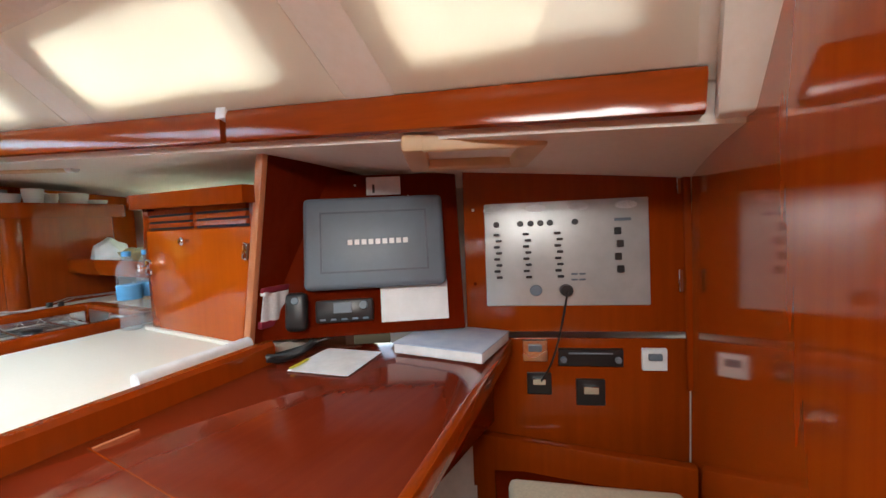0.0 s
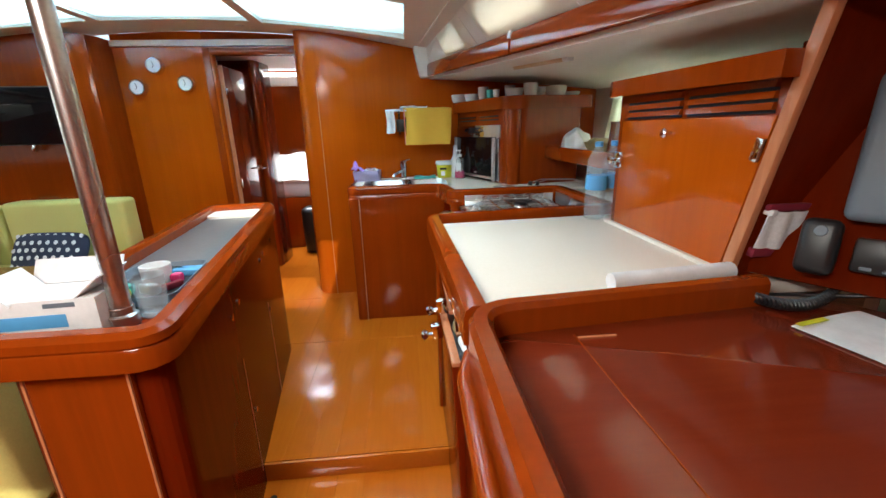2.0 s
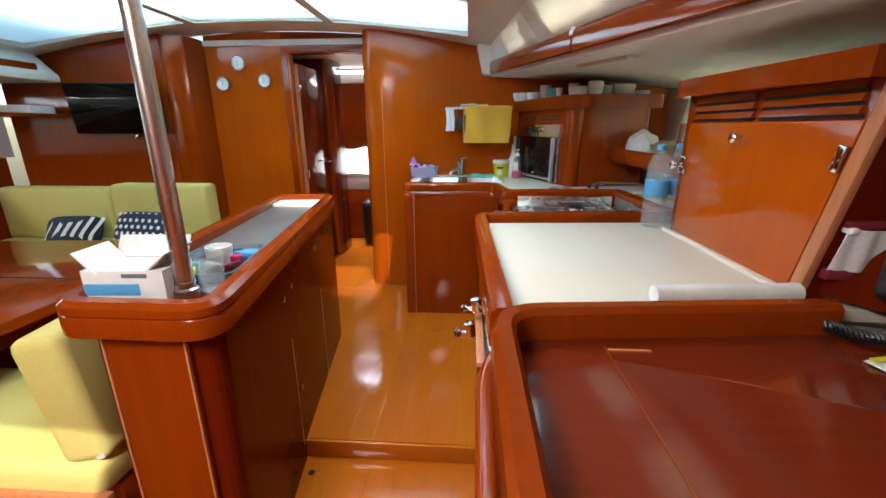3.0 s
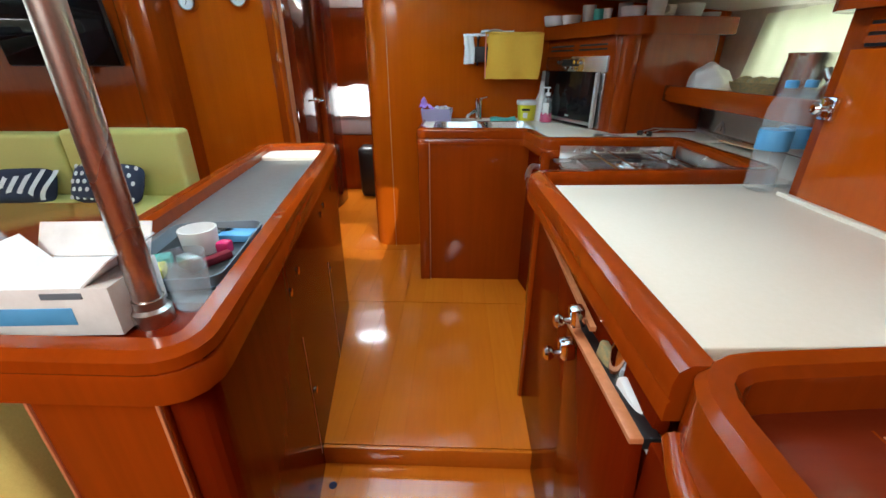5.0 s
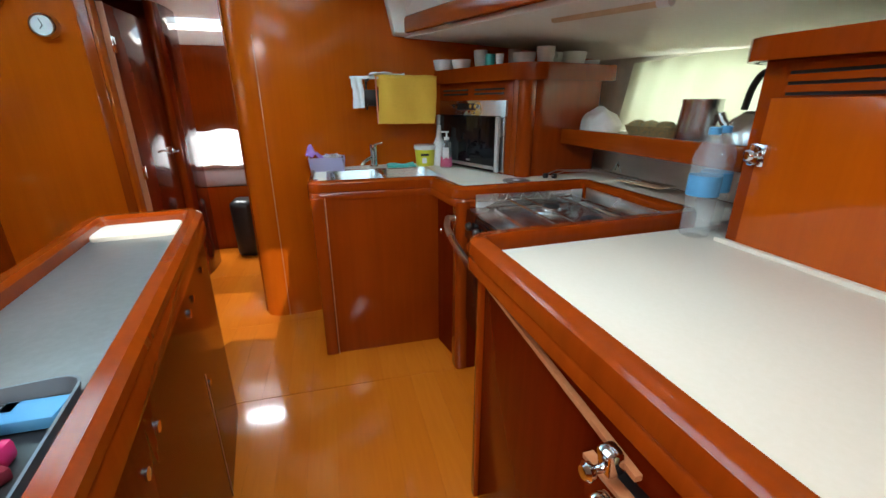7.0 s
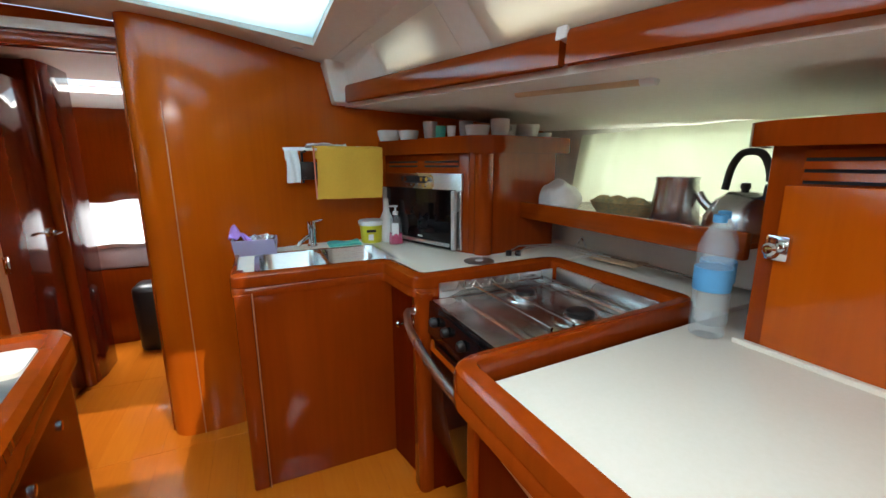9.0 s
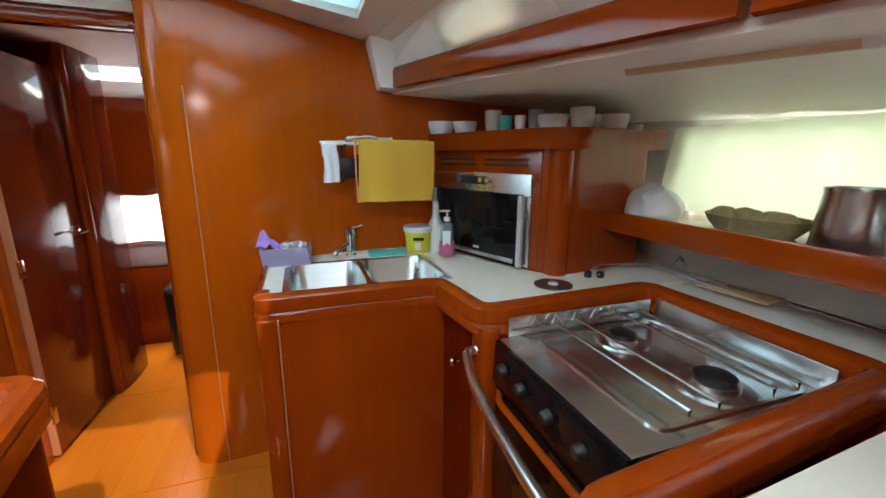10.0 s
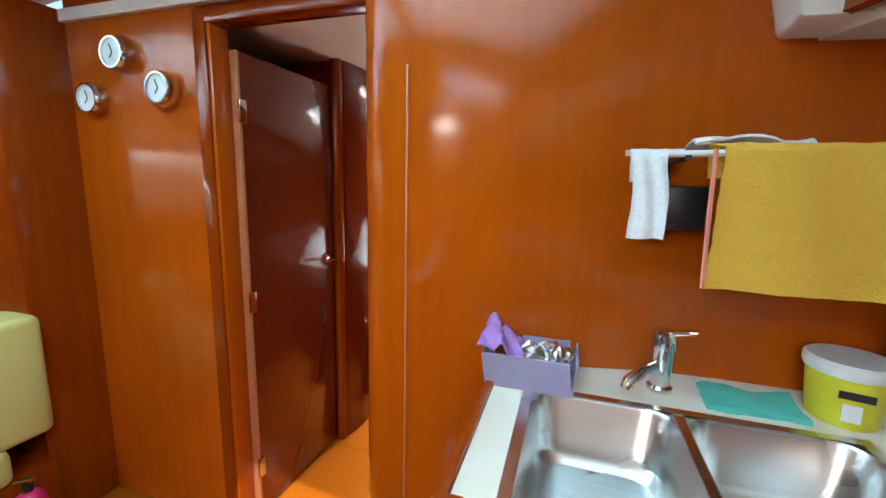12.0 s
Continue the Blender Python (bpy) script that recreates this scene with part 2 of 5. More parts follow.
def join(*bms):
    out = bms[0]
    for b in bms[1:]:
        me = bpy.data.meshes.new("tmp")
        b.to_mesh(me)
        out.from_mesh(me)
        bpy.data.meshes.remove(me)
        b.free()
    return out


def crumple(bm, amount, scale, seed=0):
    for v in bm.verts:
        v.co += noise.noise_vector(v.co * scale + Vector((seed, seed, seed))) * amount
    return bm


def grid_sheet(f, nu, nv, thick=0.0):
    bm = bmesh.new()
    vs = [[bm.verts.new(f(i / nu, j / nv)) for j in range(nv + 1)] for i in range(nu + 1)]
    for i in range(nu):
        for j in range(nv):
            bm.faces.new((vs[i][j], vs[i + 1][j], vs[i + 1][j + 1], vs[i][j + 1]))
    if thick:
        bmesh.ops.recalc_face_normals(bm, faces=bm.faces[:])
        bmesh.ops.solidify(bm, geom=bm.faces[:], thickness=thick)
    return bm


RAIL = [(-0.028, -0.045), (-0.028, 0.012), (-0.018, 0.024), (0.018, 0.024), (0.032, 0.014), (0.035, 0.0), (0.035, -0.028), (0.03, -0.034), (0.035, -0.040), (0.035, -0.06), (-0.028, -0.06)]


# ---- the large structure ----
B = 4.46          # aft face of the main bulkhead beside the sink
BD = 4.53         # aft face round the doorway
CX = -1.15        # the boat's middle


def trim_at(y, up=0.0):
    return Vector((0.54 + 0.209 * (4.36 - y), y, 1.656 - 0.0533 * (4.36 - y) + up))


def ridge_at(y):
    return Vector((0.5 + 0.105 * (4.5 - y), y, 1.85))


def roof(x, y):
    w = ridge_at(y).x - CX
    return 2.0 - 0.15 * ((x - CX) / w) ** 2


# cabin sole: aft part one low step below the forward part
STEP = 2.54
floor = tagged(part("floor", block(-3.6, -0.8, -0.17, 1.9, STEP, -0.085, 0), SOLE), "varnished orange cabin sole of the lower aft part", "floor", kind="structure")
floor_fwd = tagged(part("floor_forward", block(-3.6, STEP, -0.17, 1.9, 7.4, -0.014, 0), SOLE), "varnished orange cabin sole of the forward part", "floor", kind="structure")

# main bulkhead, with the doorway through it
DL, DR, DH = -1.05, -0.435, 1.84


def wall_piece(x0, x1, y0, y1, z0, top):
    bm = bmesh.new()
    n = max(2, int((x1 - x0) / 0.1))
    cols = []
    for i in range(n + 1):
        x = x0 + (x1 - x0) * i / n
        zt = top if top is not None else roof(x, B) - 0.002
        cols.append([bm.verts.new((x, y, z)) for y in (y0, y1) for z in (z0, zt)])
    for a, b in zip(cols, cols[1:]):
        for i, j in ((0, 1), (1, 3), (3, 2), (2, 0)):
            bm.faces.new((a[i], a[j], b[j], b[i]))
    bm.faces.new((cols[0][0], cols[0][1], cols[0][3], cols[0][2]))
    bm.faces.new((cols[-1][0], cols[-1][2], cols[-1][3], cols[-1][1]))
    return bm


bulkhead = thing("wall_bulkhead", (0, B, 0), "varnished mahogany main bulkhead with an orange sheen", "wall", kind="structure")
part("panel", wall_piece(-0.25, 0.52, B, B + 0.05, 0, None), PANEL, bulkhead)
part("panel", block(0.52, B, 0, 1.95, B + 0.05, 1.668, 0), PANEL, bulkhead)
part("panel", wall_piece(-1.72, DL - 0.05, BD, BD + 0.05, 0, None), PANEL, bulkhead)
part("lintel", wall_piece(DL - 0.05, DR + 0.03, BD + 0.004, BD + 0.05, DH + 0.045, None), WOOD, bulkhead)
# rounded bulkhead end beside the doorway
post = [(-0.425, B + 0.12), (-0.425, B - 0.03)]
for k in range(1, 10):
    a = math.pi / 2 * k / 9
    post.append((-0.325 - 0.10 * math.cos(a), B - 0.03 - 0.095 * math.sin(a)))
for k in range(0, 25):
    u = k / 24
    post.append((-0.27 + 0.71 * u, B - 0.125 + 0.123 * u * u * (3 - 2 * u)))
post.append((0.44, B + 0.02))
post.append((-0.24, B + 0.12))
post_bm = bmesh.new()
rings = [[post_bm.verts.new((x, y, z)) for z in (0, roof(x, B) - 0.003)] for x, y in post]
for a, b in zip(rings, rings[1:] + rings[:1]):
    post_bm.faces.new((a[0], b[0], b[1], a[1]))
part("rounded_end", post_bm, PANEL, bulkhead)
# Thin bead; its pale colour also paints the highlight along the curve.
part("corner_bead", block(-0.282, B - 0.1285, 0, -0.277, B - 0.118, 1.62, 0.001), EDGE, bulkhead)
part("end_edging", block(-0.433, B - 0.04, 0, -0.421, B + 0.10, 1.86, 0.004), WOOD_H, bulkhead)
# pilaster on the far side of the clock panel
pil = [(-1.72, BD + 0.05), (-1.72, BD - 0.12), (-1.75, BD - 0.21), (-1.82, BD - 0.25), (-1.90, BD - 0.24), (-1.95, BD - 0.20), (-1.95, BD + 0.05)]
part("pilaster", prism(pil, 0, 1.94, 0), WOOD, bulkhead)
part("panel", wall_piece(-3.3, -1.95, BD - 0.2, BD - 0.1, 0, None), WOOD, bulkhead)

door_frame = thing("trim_doorway", (DL, BD, 0), "orange mahogany door casing", "door frame", kind="structure")
part("jamb", block(DL - 0.052, BD - 0.018, 0, DL - 0.002, BD + 0.06, DH + 0.045, 0.004), WOOD, door_frame)
part("jamb_edge", block(DL - 0.004, BD - 0.010, 0, DL + 0.012, BD + 0.065, DH, 0.003), PANEL, door_frame)
part("head_casing", block(DL - 0.052, BD - 0.016, DH, DR + 0.01, BD + 0.06, DH + 0.043, 0.004), WOOD, door_frame)
part("jamb", block(DR - 0.006, BD - 0.04, 0, DR + 0.012, BD + 0.065, DH, 0.003), WOOD, door_frame)

# headliner
liner_bm = bmesh.new()
# The last opening is assumed, out of view, and sized to limit the sun.
HOLES = [(-2.85, -1.62, 3.42, 4.18), (-1.56, -0.64, 3.42, 4.2), (-0.57, 0.36, 3.45, 4.22), (-0.42, 0.40, 2.25, 3.02), (-0.9, 0.0, 0.33, 0.62)]
xs = sorted({-4.0, CX, 0.45, 0.49, *[h[0] for h in HOLES], *[h[1] for h in HOLES], -3.4, -2.3, -0.2, 0.2})
ys = sorted({-0.8, BD, 1.7, *[h[2] for h in HOLES], *[h[3] for h in HOLES]})
grid = {}


def roof_vert(i, j):
    if (i, j) not in grid:
        x, y = xs[i], ys[j]
        if i == len(xs) - 1:
            x = ridge_at(y).x
        grid[i, j] = liner_bm.verts.new((x, y, roof(max(x, -2.9), y) - (0.25 * (-2.9 - x) if x < -2.9 else 0)))
    return grid[i, j]


for i in range(len(xs) - 1):
    for j in range(len(ys) - 1):
        mx_, my_ = (xs[i] + xs[i + 1]) / 2, (ys[j] + ys[j + 1]) / 2
        if any(h[0] < mx_ < h[1] and h[2] < my_ < h[3] for h in HOLES):
            continue
        liner_bm.faces.new((roof_vert(i, j), roof_vert(i + 1, j), roof_vert(i + 1, j + 1), roof_vert(i, j + 1)))
ext = bmesh.ops.extrude_face_region(liner_bm, geom=liner_bm.faces[:])
bmesh.ops.translate(liner_bm, vec=(0, 0, 0.05), verts=[g for g in ext["geom"] if isinstance(g, bmesh.types.BMVert)])
tagged(part("ceiling", liner_bm, LINER), "white vinyl headliner with skylight openings", "ceiling", kind="structure")

# skylight panes and their frames
for k, (x0, x1, y0, y1) in enumerate(HOLES[:4]):
    win = thing("window_%d" % (k + 1), (x0, y0, 1.95), "flush pale blue deck skylight in a white frame", "skylight", kind="structure")
    z0, z1 = roof(x0, y0) + 0.022, roof(x1, y0) + 0.022
    pane = part("pane", hexa([(x0, y0, z0), (x1, y0, z1), (x1, y1, z1), (x0, y1, z0)], [(x0, y0, z0 + .006), (x1, y0, z1 + .006), (x1, y1, z1 + .006), (x0, y1, z0 + .006)]), FROST, win)
    pane.visible_shadow = k < 3
    if k == 3:
        zt = roof(0, 2.6)
        part("frame", sweep([(x0, y0, z0 - .02), (x1, y0, z1 - .02), (x1, y1, z1 - .02), (x0, y1, z0 - .02)], [(-.03, -.02), (-.03, .02), (.03, .02), (.03, -.02)], True), WHITE, win)

# coachroof side with its windows, seen behind cream blinds
side = thing("wall_coachroof", trim_at(2.5), "white coachroof side above the wooden trim", "wall", kind="structure")
BAYS = [(0.82, 1.42), (1.55, 2.42), (2.55, 3.28), (3.42, 3.95)]


def on_side(y, s, out=0.0):
    a, b = trim_at(y, 0.085), ridge_at(y)
    p = a.lerp(b, s)
    n = Vector((b.z - a.z, 0, a.x - b.x)).normalized()
    return p + n * out


edges = [-0.8]
for a, b in BAYS:
    edges += [a + 0.1, b - 0.1]
edges.append(B)


def side_quad(y0, y1, s0, s1, o0, o1):
    c = [(y0, s0), (y1, s0), (y1, s1), (y0, s1)]
    return hexa([on_side(y, s, o0) for y, s in c], [on_side(y, s, o1) for y, s in c])


side_bm = join(*[side_quad(edges[i], edges[i + 1], -0.05, 1.02, 0.0, 0.03) for i in range(0, len(edges), 2)])
side_bm = join(side_bm, *[side_quad(a + .1, b - .1, -0.05, 0.22, 0, 0.03) for a, b in BAYS], *[side_quad(a + .1, b - .1, 0.80, 1.02, 0, 0.03) for a, b in BAYS])
part("liner", side_bm, LINER, side)
RA, RB = ridge_at(-0.8), ridge_at(B + 0.05)
part("trim_backing", hexa([trim_at(-0.8) + Vector((.03, 0, -.01)), trim_at(-0.8) + Vector((.07, 0, -.01)), trim_at(B) + Vector((.07, 0, -.01)), trim_at(B) + Vector((.03, 0, -.01))], [trim_at(-0.8) + Vector((.03, 0, .14)), trim_at(-0.8) + Vector((.07, 0, .14)), trim_at(B) + Vector((.07, 0, .14)), trim_at(B) + Vector((.03, 0, .14))]), LINER, side)
# Hidden strip added over the roof joint to block leaking sun.
part("ridge_light_seal", hexa([RA + Vector((-.06, 0, .004)), RA + Vector((.07, 0, -.02)), RB + Vector((.07, 0, -.02)), RB + Vector((-.06, 0, .004))], [RA + Vector((-.06, 0, .07)), RA + Vector((.07, 0, .07)), RB + Vector((.07, 0, .07)), RB + Vector((-.06, 0, .07))]), LINER, side)
for k, (a, b) in enumerate(BAYS):
    win = thing("window_%d" % (k + 5), on_side((a + b) / 2, 0.5), "coachroof window behind a cream fabric blind", "window", kind="structure")
    p = part("pane", side_quad(a + .1, b - .1, 0.22, 0.80, 0.012, 0.018), GLASS, win)
    p.visible_shadow = False

    def blind_f(u, v, a=a, b=b):
        y = a + (b - a) * u
        return on_side(y, 0.03 + 0.9 * v, -0.004 - (0.022 * math.sin(math.pi * v) + 0.006 * math.sin(9 * u + 4 * v) * math.sin(math.pi * v)) * min(1.0, 9 * u * (1 - u)))
    single("window_blind", grid_sheet(blind_f, 24, 10, 0.002), BLIND, "cream fabric blind glowing with daylight, hung over a window", "blind", "coachroof blinds")
part("corner_cove", hexa([(0.46, B - 0.12, 1.655), (0.66, B - 0.12, 1.65), (0.66, B + 0.03, 1.65), (0.47, B + 0.03, 1.655)], [(0.42, B - 0.12, 1.86), (0.66, B - 0.12, 1.86), (0.66, B + 0.03, 1.86), (0.42, B + 0.03, 1.86)], 0.012), LINER, side)
part("aft_pillar", hexa([(1.26, 0.715, 1.46), (1.36, 0.73, 1.46), (1.36, 0.79, 1.46), (1.26, 0.79, 1.46)], [(0.90, 0.66, 1.86), (1.02, 0.68, 1.86), (1.02, 0.79, 1.86), (0.90, 0.79, 1.86)], 0.008), LINER, side)

# wooden trim below the windows, in three lengths with white clips at the joints
TRIM = [(0.01, 0.0), (-0.012, 0.012), (-0.016, 0.03), (-0.008, 0.036), (-0.012, 0.045), (-0.02, 0.06), (-0.012, 0.078), (0.018, 0.085), (0.026, 0.07), (0.026, 0.004)]
JOINTS = [0.80, 1.92, 3.02, 4.36]
for a, b in zip(JOINTS, JOINTS[1:]):
    tagged(part("trim_rail", sweep([trim_at(a + 0.012), trim_at(b - 0.008)], [(-s, h) for s, h in TRIM][::-1]), WOOD_H), "moulded mahogany trim rail below the cabin windows", "trim", "trim rails", "structure")
for y in (1.915, 3.015):
    p = trim_at(y)
    single("trim_clip", slab(Matrix.Translation(p + Vector((-0.012, 0.01, 0.085))) @ pose(0, 0, 0, 0, 12, 12), 0.03, 0.035, 0.05, 0.004), WHITE, "small white plastic clip on the trim rail", "clip", "trim clips")

# side deck soffit and the hull behind the galley
def soffit_f(u, v):
    y = 0.5 + (B - 0.5) * u
    p = trim_at(y, 0.006)
    return Vector((p.x + 0.02 + (1.95 - p.x) * v, y, p.z + 0.0 + (-0.02 - 0.03 * u) * v - 0.05 * v * v))


tagged(part("soffit", grid_sheet(soffit_f, 12, 8, 0.02), LINER), "white underside of the side deck", "soffit", kind="structure")
hull = thing("wall_hull", (1.7, 3, 1), "white hull side behind the galley", "wall", kind="structure")
part("hull_lower", block(1.62, 2.1, -0.1, 1.67, B, 1.13, 0), HULL, hull)
part("hull_upper", join(block(1.86, 2.1, 1.13, 1.90, 2.75, 1.7, 0), block(1.86, 3.95, 1.13, 1.9, B, 1.7, 0), block(1.86, 2.75, 1.47, 1.9, 3.95, 1.7, 0), block(1.62, 2.1, 1.10, 1.9, B, 1.13, 0), block(1.93, -0.8, -0.17, 1.97, 2.1, 1.7, 0)), HULL, hull)
hw = thing("window_10", (1.86, 3.4, 1.3), "hull window behind a pale curtain", "window", kind="structure")
hp = part("pane", block(1.875, 2.75, 1.13, 1.882, 3.95, 1.47, 0), GLASS, hw)
hp.visible_shadow = False


def curtain_f(u, v):
    y = 2.62 + 1.42 * u
    return Vector((1.80 - 0.05 * (1 - v) + 0.012 * math.sin(40 * u + 2 * math.sin(7 * u)) * (0.4 + 0.6 * v), y - 0.02 * v, 1.135 + 0.37 * v))


single("curtain", grid_sheet(curtain_f, 90, 8, 0.002), CURTAIN, "pale gathered curtain over the hull window, glowing with daylight", "curtain")

# port side, aft end and forward cabin that close the place
port = thing("wall_port", (-3.6, 2, 1), "white port hull side above mahogany lockers", "wall", kind="structure")
part("hull_upper", join(block(-3.66, -0.8, 1.55, -3.6, B, 1.62, 0), block(-3.66, -0.8, 1.05, -3.6, 1.2, 1.62, 0), block(-3.66, 3.9, 1.05, -3.6, BD, 1.62, 0)), HULL, port)
part("hull_lower", block(-3.66, -0.8, -0.17, -3.6, B, 1.05, 0), WOOD, port)
part("soffit", block(-3.66, -0.8, 1.62, -2.72, B - 0.2, 1.66, 0.01), LINER, port)
part("coaming", hexa([(-2.76, -0.8, 1.66), (-2.72, -0.8, 1.66), (-2.72, B - .2, 1.66), (-2.76, B - .2, 1.66)], [(-2.94, -0.8, 1.83), (-2.9, -0.8, 1.83), (-2.9, B - .2, 1.83), (-2.94, B - .2, 1.83)]), LINER, port)
# Window added out of view as the way in for the port fill.
pw = thing("window_11", (-3.6, 2.5, 1.3), "unseen port window added to let in fill light", "window", kind="structure")
pp = part("pane", block(-3.634, 1.2, 1.05, -3.626, 3.9, 1.55, 0), GLASS, pw)
pp.visible_shadow = False
tagged(part("trim_port", block(-2.80, 0.2, 1.665, -2.755, B - 0.32, 1.74, 0.008), WOOD_H), "moulded mahogany trim rail on the port side", "trim", kind="structure")
aft = thing("wall_aft", (-1, -0.8, 0), "varnished mahogany aft bulkhead", "wall", kind="structure")
part("panel", block(-3.66, -0.86, -0.17, 1.9, -0.8, 2.0, 0), PANEL, aft)
fwd = thing("wall_forward", (-0.8, 6.6, 0), "mahogany lined forward cabin", "wall", kind="structure")
part("end_panel", block(-3.6, 7.35, -0.1, 1.9, 7.4, 2.1, 0), WOOD, fwd)
part("side_panel", block(-0.10, B + 0.05, -0.1, -0.05, 7.35, 2.1, 0), WOOD, fwd)
part("side_panel", block(-2.3, B + 0.05, -0.1, -2.25, 7.35, 2.1, 0), WOOD, fwd)
tagged(part("ceiling_forward", join(block(-2.3, B + 0.05, 1.90, -0.05, 5.7, 1.94, 0), block(-2.3, 6.3, 1.90, -0.05, 7.35, 1.94, 0), block(-2.3, 5.7, 1.9, -1.2, 6.3, 1.94, 0), block(-0.6, 5.7, 1.9, -.05, 6.3, 1.94, 0)), LINER), "white headliner of the forward cabin", "ceiling", kind="structure")

# ---- nav station ----
HN1, HN2 = Vector((0.814, 0.581, 0)), Vector((0.933, 0.358, 0))
C1, C2 = Vector((1.63, 1.51, 0)), Vector((1.894, 0.819, 0))
C0 = C1 + Vector((-0.581, 0.814, 0)) * 0.78


def facing(corner, far, lean=0.0, z=1.0):
    """A pose whose x runs from far to corner, y up the panel, z out towards the cabin."""
    x = (corner - far).normalized()
    n = Vector((0, 0, 1)).cross(x)
    if n.x < 0:
        n = -n
        x = -x
    up = (Vector((0, 0, 1)) * math.cos(lean) + n * math.sin(lean)).normalized()
    zz = x.cross(up)
    m = Matrix((x, up, zz)).transposed().to_4x4()
    o = (corner + far) / 2
    m.translation = Vector((o.x, o.y, z))
    return m


LEAN = radians(12)
P1 = facing(C0, C1, LEAN, 1.19)
P2 = facing(C1, C2, radians(3), 1.15)
aftw = facing(C2, Vector((0.78, 0.667, 0)), 0, 0.95)
tagged(part("wall_nav", slab(Matrix.LocRotScale(aftw.translation - aftw.to_3x3() @ Vector((0, 0, 0.02)), aftw.to_quaternion(), None), 1.13, 2.1, 0.04, 0), GLOSSY), "glossy varnished mahogany partition beside the nav station", "wall", kind="structure")


def on(m, x, y, z=0.0):
    return m @ Matrix.Translation((x, y, z))


nav = thing("instrument_board", P1.translation, "mahogany instrument board leaning above the chart table", "instrument board")
part("board", slab(on(P1, 0.035, 0, -0.01), 0.68, 0.56, 0.02, 0.006), RED, nav)
fuse = thing("switchboard", P2.translation, "mahogany switchboard door with a silver breaker panel", "switchboard")
W2 = (C2 - C1).length
part("surround", slab(on(P2, 0, 0.03, -0.012), W2, 0.58, 0.024, 0.004), WOOD, fuse)
P2S = P2 @ Matrix.Translation((0.078, -0.023, 0)) @ Matrix.Diagonal((1.17, 1.08, 1, 1))
plate = part("breaker_plate", slab(on(P2S, -0.09, 0.03, 0.004), 0.46, 0.33, 0.008, 0.006), SILVER, fuse, "silver breaker plate")


def small(name, m, sx, sy, sz, mat, parent, label="", r=0.002):
    return part(name, slab(m, sx, sy, sz, r, 1), mat, parent, label)


def disc(name, m, rad, h, mat, parent, n=16, label=""):
    return part(name, lathe([(rad, 0), (rad, h * 0.7), (rad * 0.9, h)], n=n, m=m), mat, parent, label)


for cx in (-0.29, -0.17, -0.05, 0.08):
    part("dial", lathe([(0.032, 0), (0.03, 0.002), (0, 0.002)], n=20, m=on(P2S, cx, 0.175, 0.006) @ Matrix.Diagonal((1, 0.42, 1, 1))), WHITE, plate)
for col, n, dx in ((-0.285, 8, 0), (-0.20, 8, 0), (-0.11, 8, 0), (0.055, 4, 1)):
    for k in range(n):
        y = 0.095 - k * 0.0195 * (2 if dx else 1)
        small("switch", on(P2S, col + (0.006 if k % 2 else 0), y, 0.012), 0.018, 0.008 if not dx else 0.022, 0.016, BLACK, plate)
for cx in (-0.285, -0.215, -0.185, -0.157, -0.13, -0.06):
    disc("gauge", on(P2S, cx, 0.128, 0.008), 0.0095, 0.008, BLACK, plate)
small("name_plate", on(P2S, 0.07, 0.13, 0.0095), 0.045, 0.009, 0.003, GREY, plate)
for k in range(4):
    small("name_plate", on(P2S, -0.065 + 0.022 * (k % 2), -0.035 - 0.018 * (k // 2), 0.0095), 0.018, 0.006, 0.003, GREY, plate)
disc("socket", on(P2S, -0.175, -0.085, 0.008), 0.018, 0.012, GREY, plate)
disc("plug", on(P2S, -0.09, -0.085, 0.008), 0.019, 0.03, BLACK, plate)
for y in (0.20, -0.12):
    small("hinge", on(P2, W2 / 2 - 0.035, y + 0.03, 0.004), 0.014, 0.075, 0.012, CHROME, fuse)
for y in (0.14, -0.12):
    disc("screw", on(P2, -W2 / 2 + 0.035, y + 0.03, 0), 0.006, 0.003, CHROME, fuse)
small("edge_stile", on(P2, W2 / 2 - 0.012, 0.0, 0.006), 0.022, 0.9, 0.014, WOOD, fuse)
lower = thing("equipment_panel", (P2.translation.x, P2.translation.y, 0.5), "mahogany panel with stereo and switches under the switchboard", "equipment panel")
P3 = facing(C1, C2, 0.0, 0.60)
part("panel", slab(on(P3, 0, -0.02, -0.02), W2, 0.56, 0.02, 0.003), WOOD, lower)
P3S = P3 @ Matrix.Translation((0.162, 0.014, 0)) @ Matrix.Diagonal((1.12, 1.08, 1, 1))
st = small("stereo", on(P3S, -0.10, 0.17, -0.002), 0.19, 0.055, 0.02, BLACK, lower, "black car stereo")
small("slot", on(P3S, -0.10, 0.185, 0.009), 0.13, 0.006, 0.003, GREY, st)
for cx in (-0.18, -0.02):
    disc("knob", on(P3S, cx, 0.165, 0.007), 0.010, 0.012, GREY, st)
for cx, cy, sx, sy, mat in ((-0.265, 0.19, 0.075, 0.07, STEEL), (-0.255, 0.08, 0.075, 0.07, BLACK), (-0.10, 0.055, 0.085, 0.085, BLACK), (0.085, 0.165, 0.07, 0.07, WHITE)):
    bz = small("switch_plate", on(P3S, cx, cy, -0.004), sx, sy, 0.014, mat, lower)
    small("rocker", on(P3S, cx, cy + 0.01, 0.008), sx * 0.55, sy * 0.3, 0.012, GREY if mat != BLACK else CHROME, bz)

wire = []
a, b = on(P2S, -0.09, -0.085, 0.05).translation, on(P3S, -0.25, 0.10, 0.03).translation
for k in range(13):
    t = k / 12
    p = a.lerp(b, t)
    wire.append(p + Vector((-0.05, -0.02, -0.06)) * math.sin(math.pi * t) * 0.6)
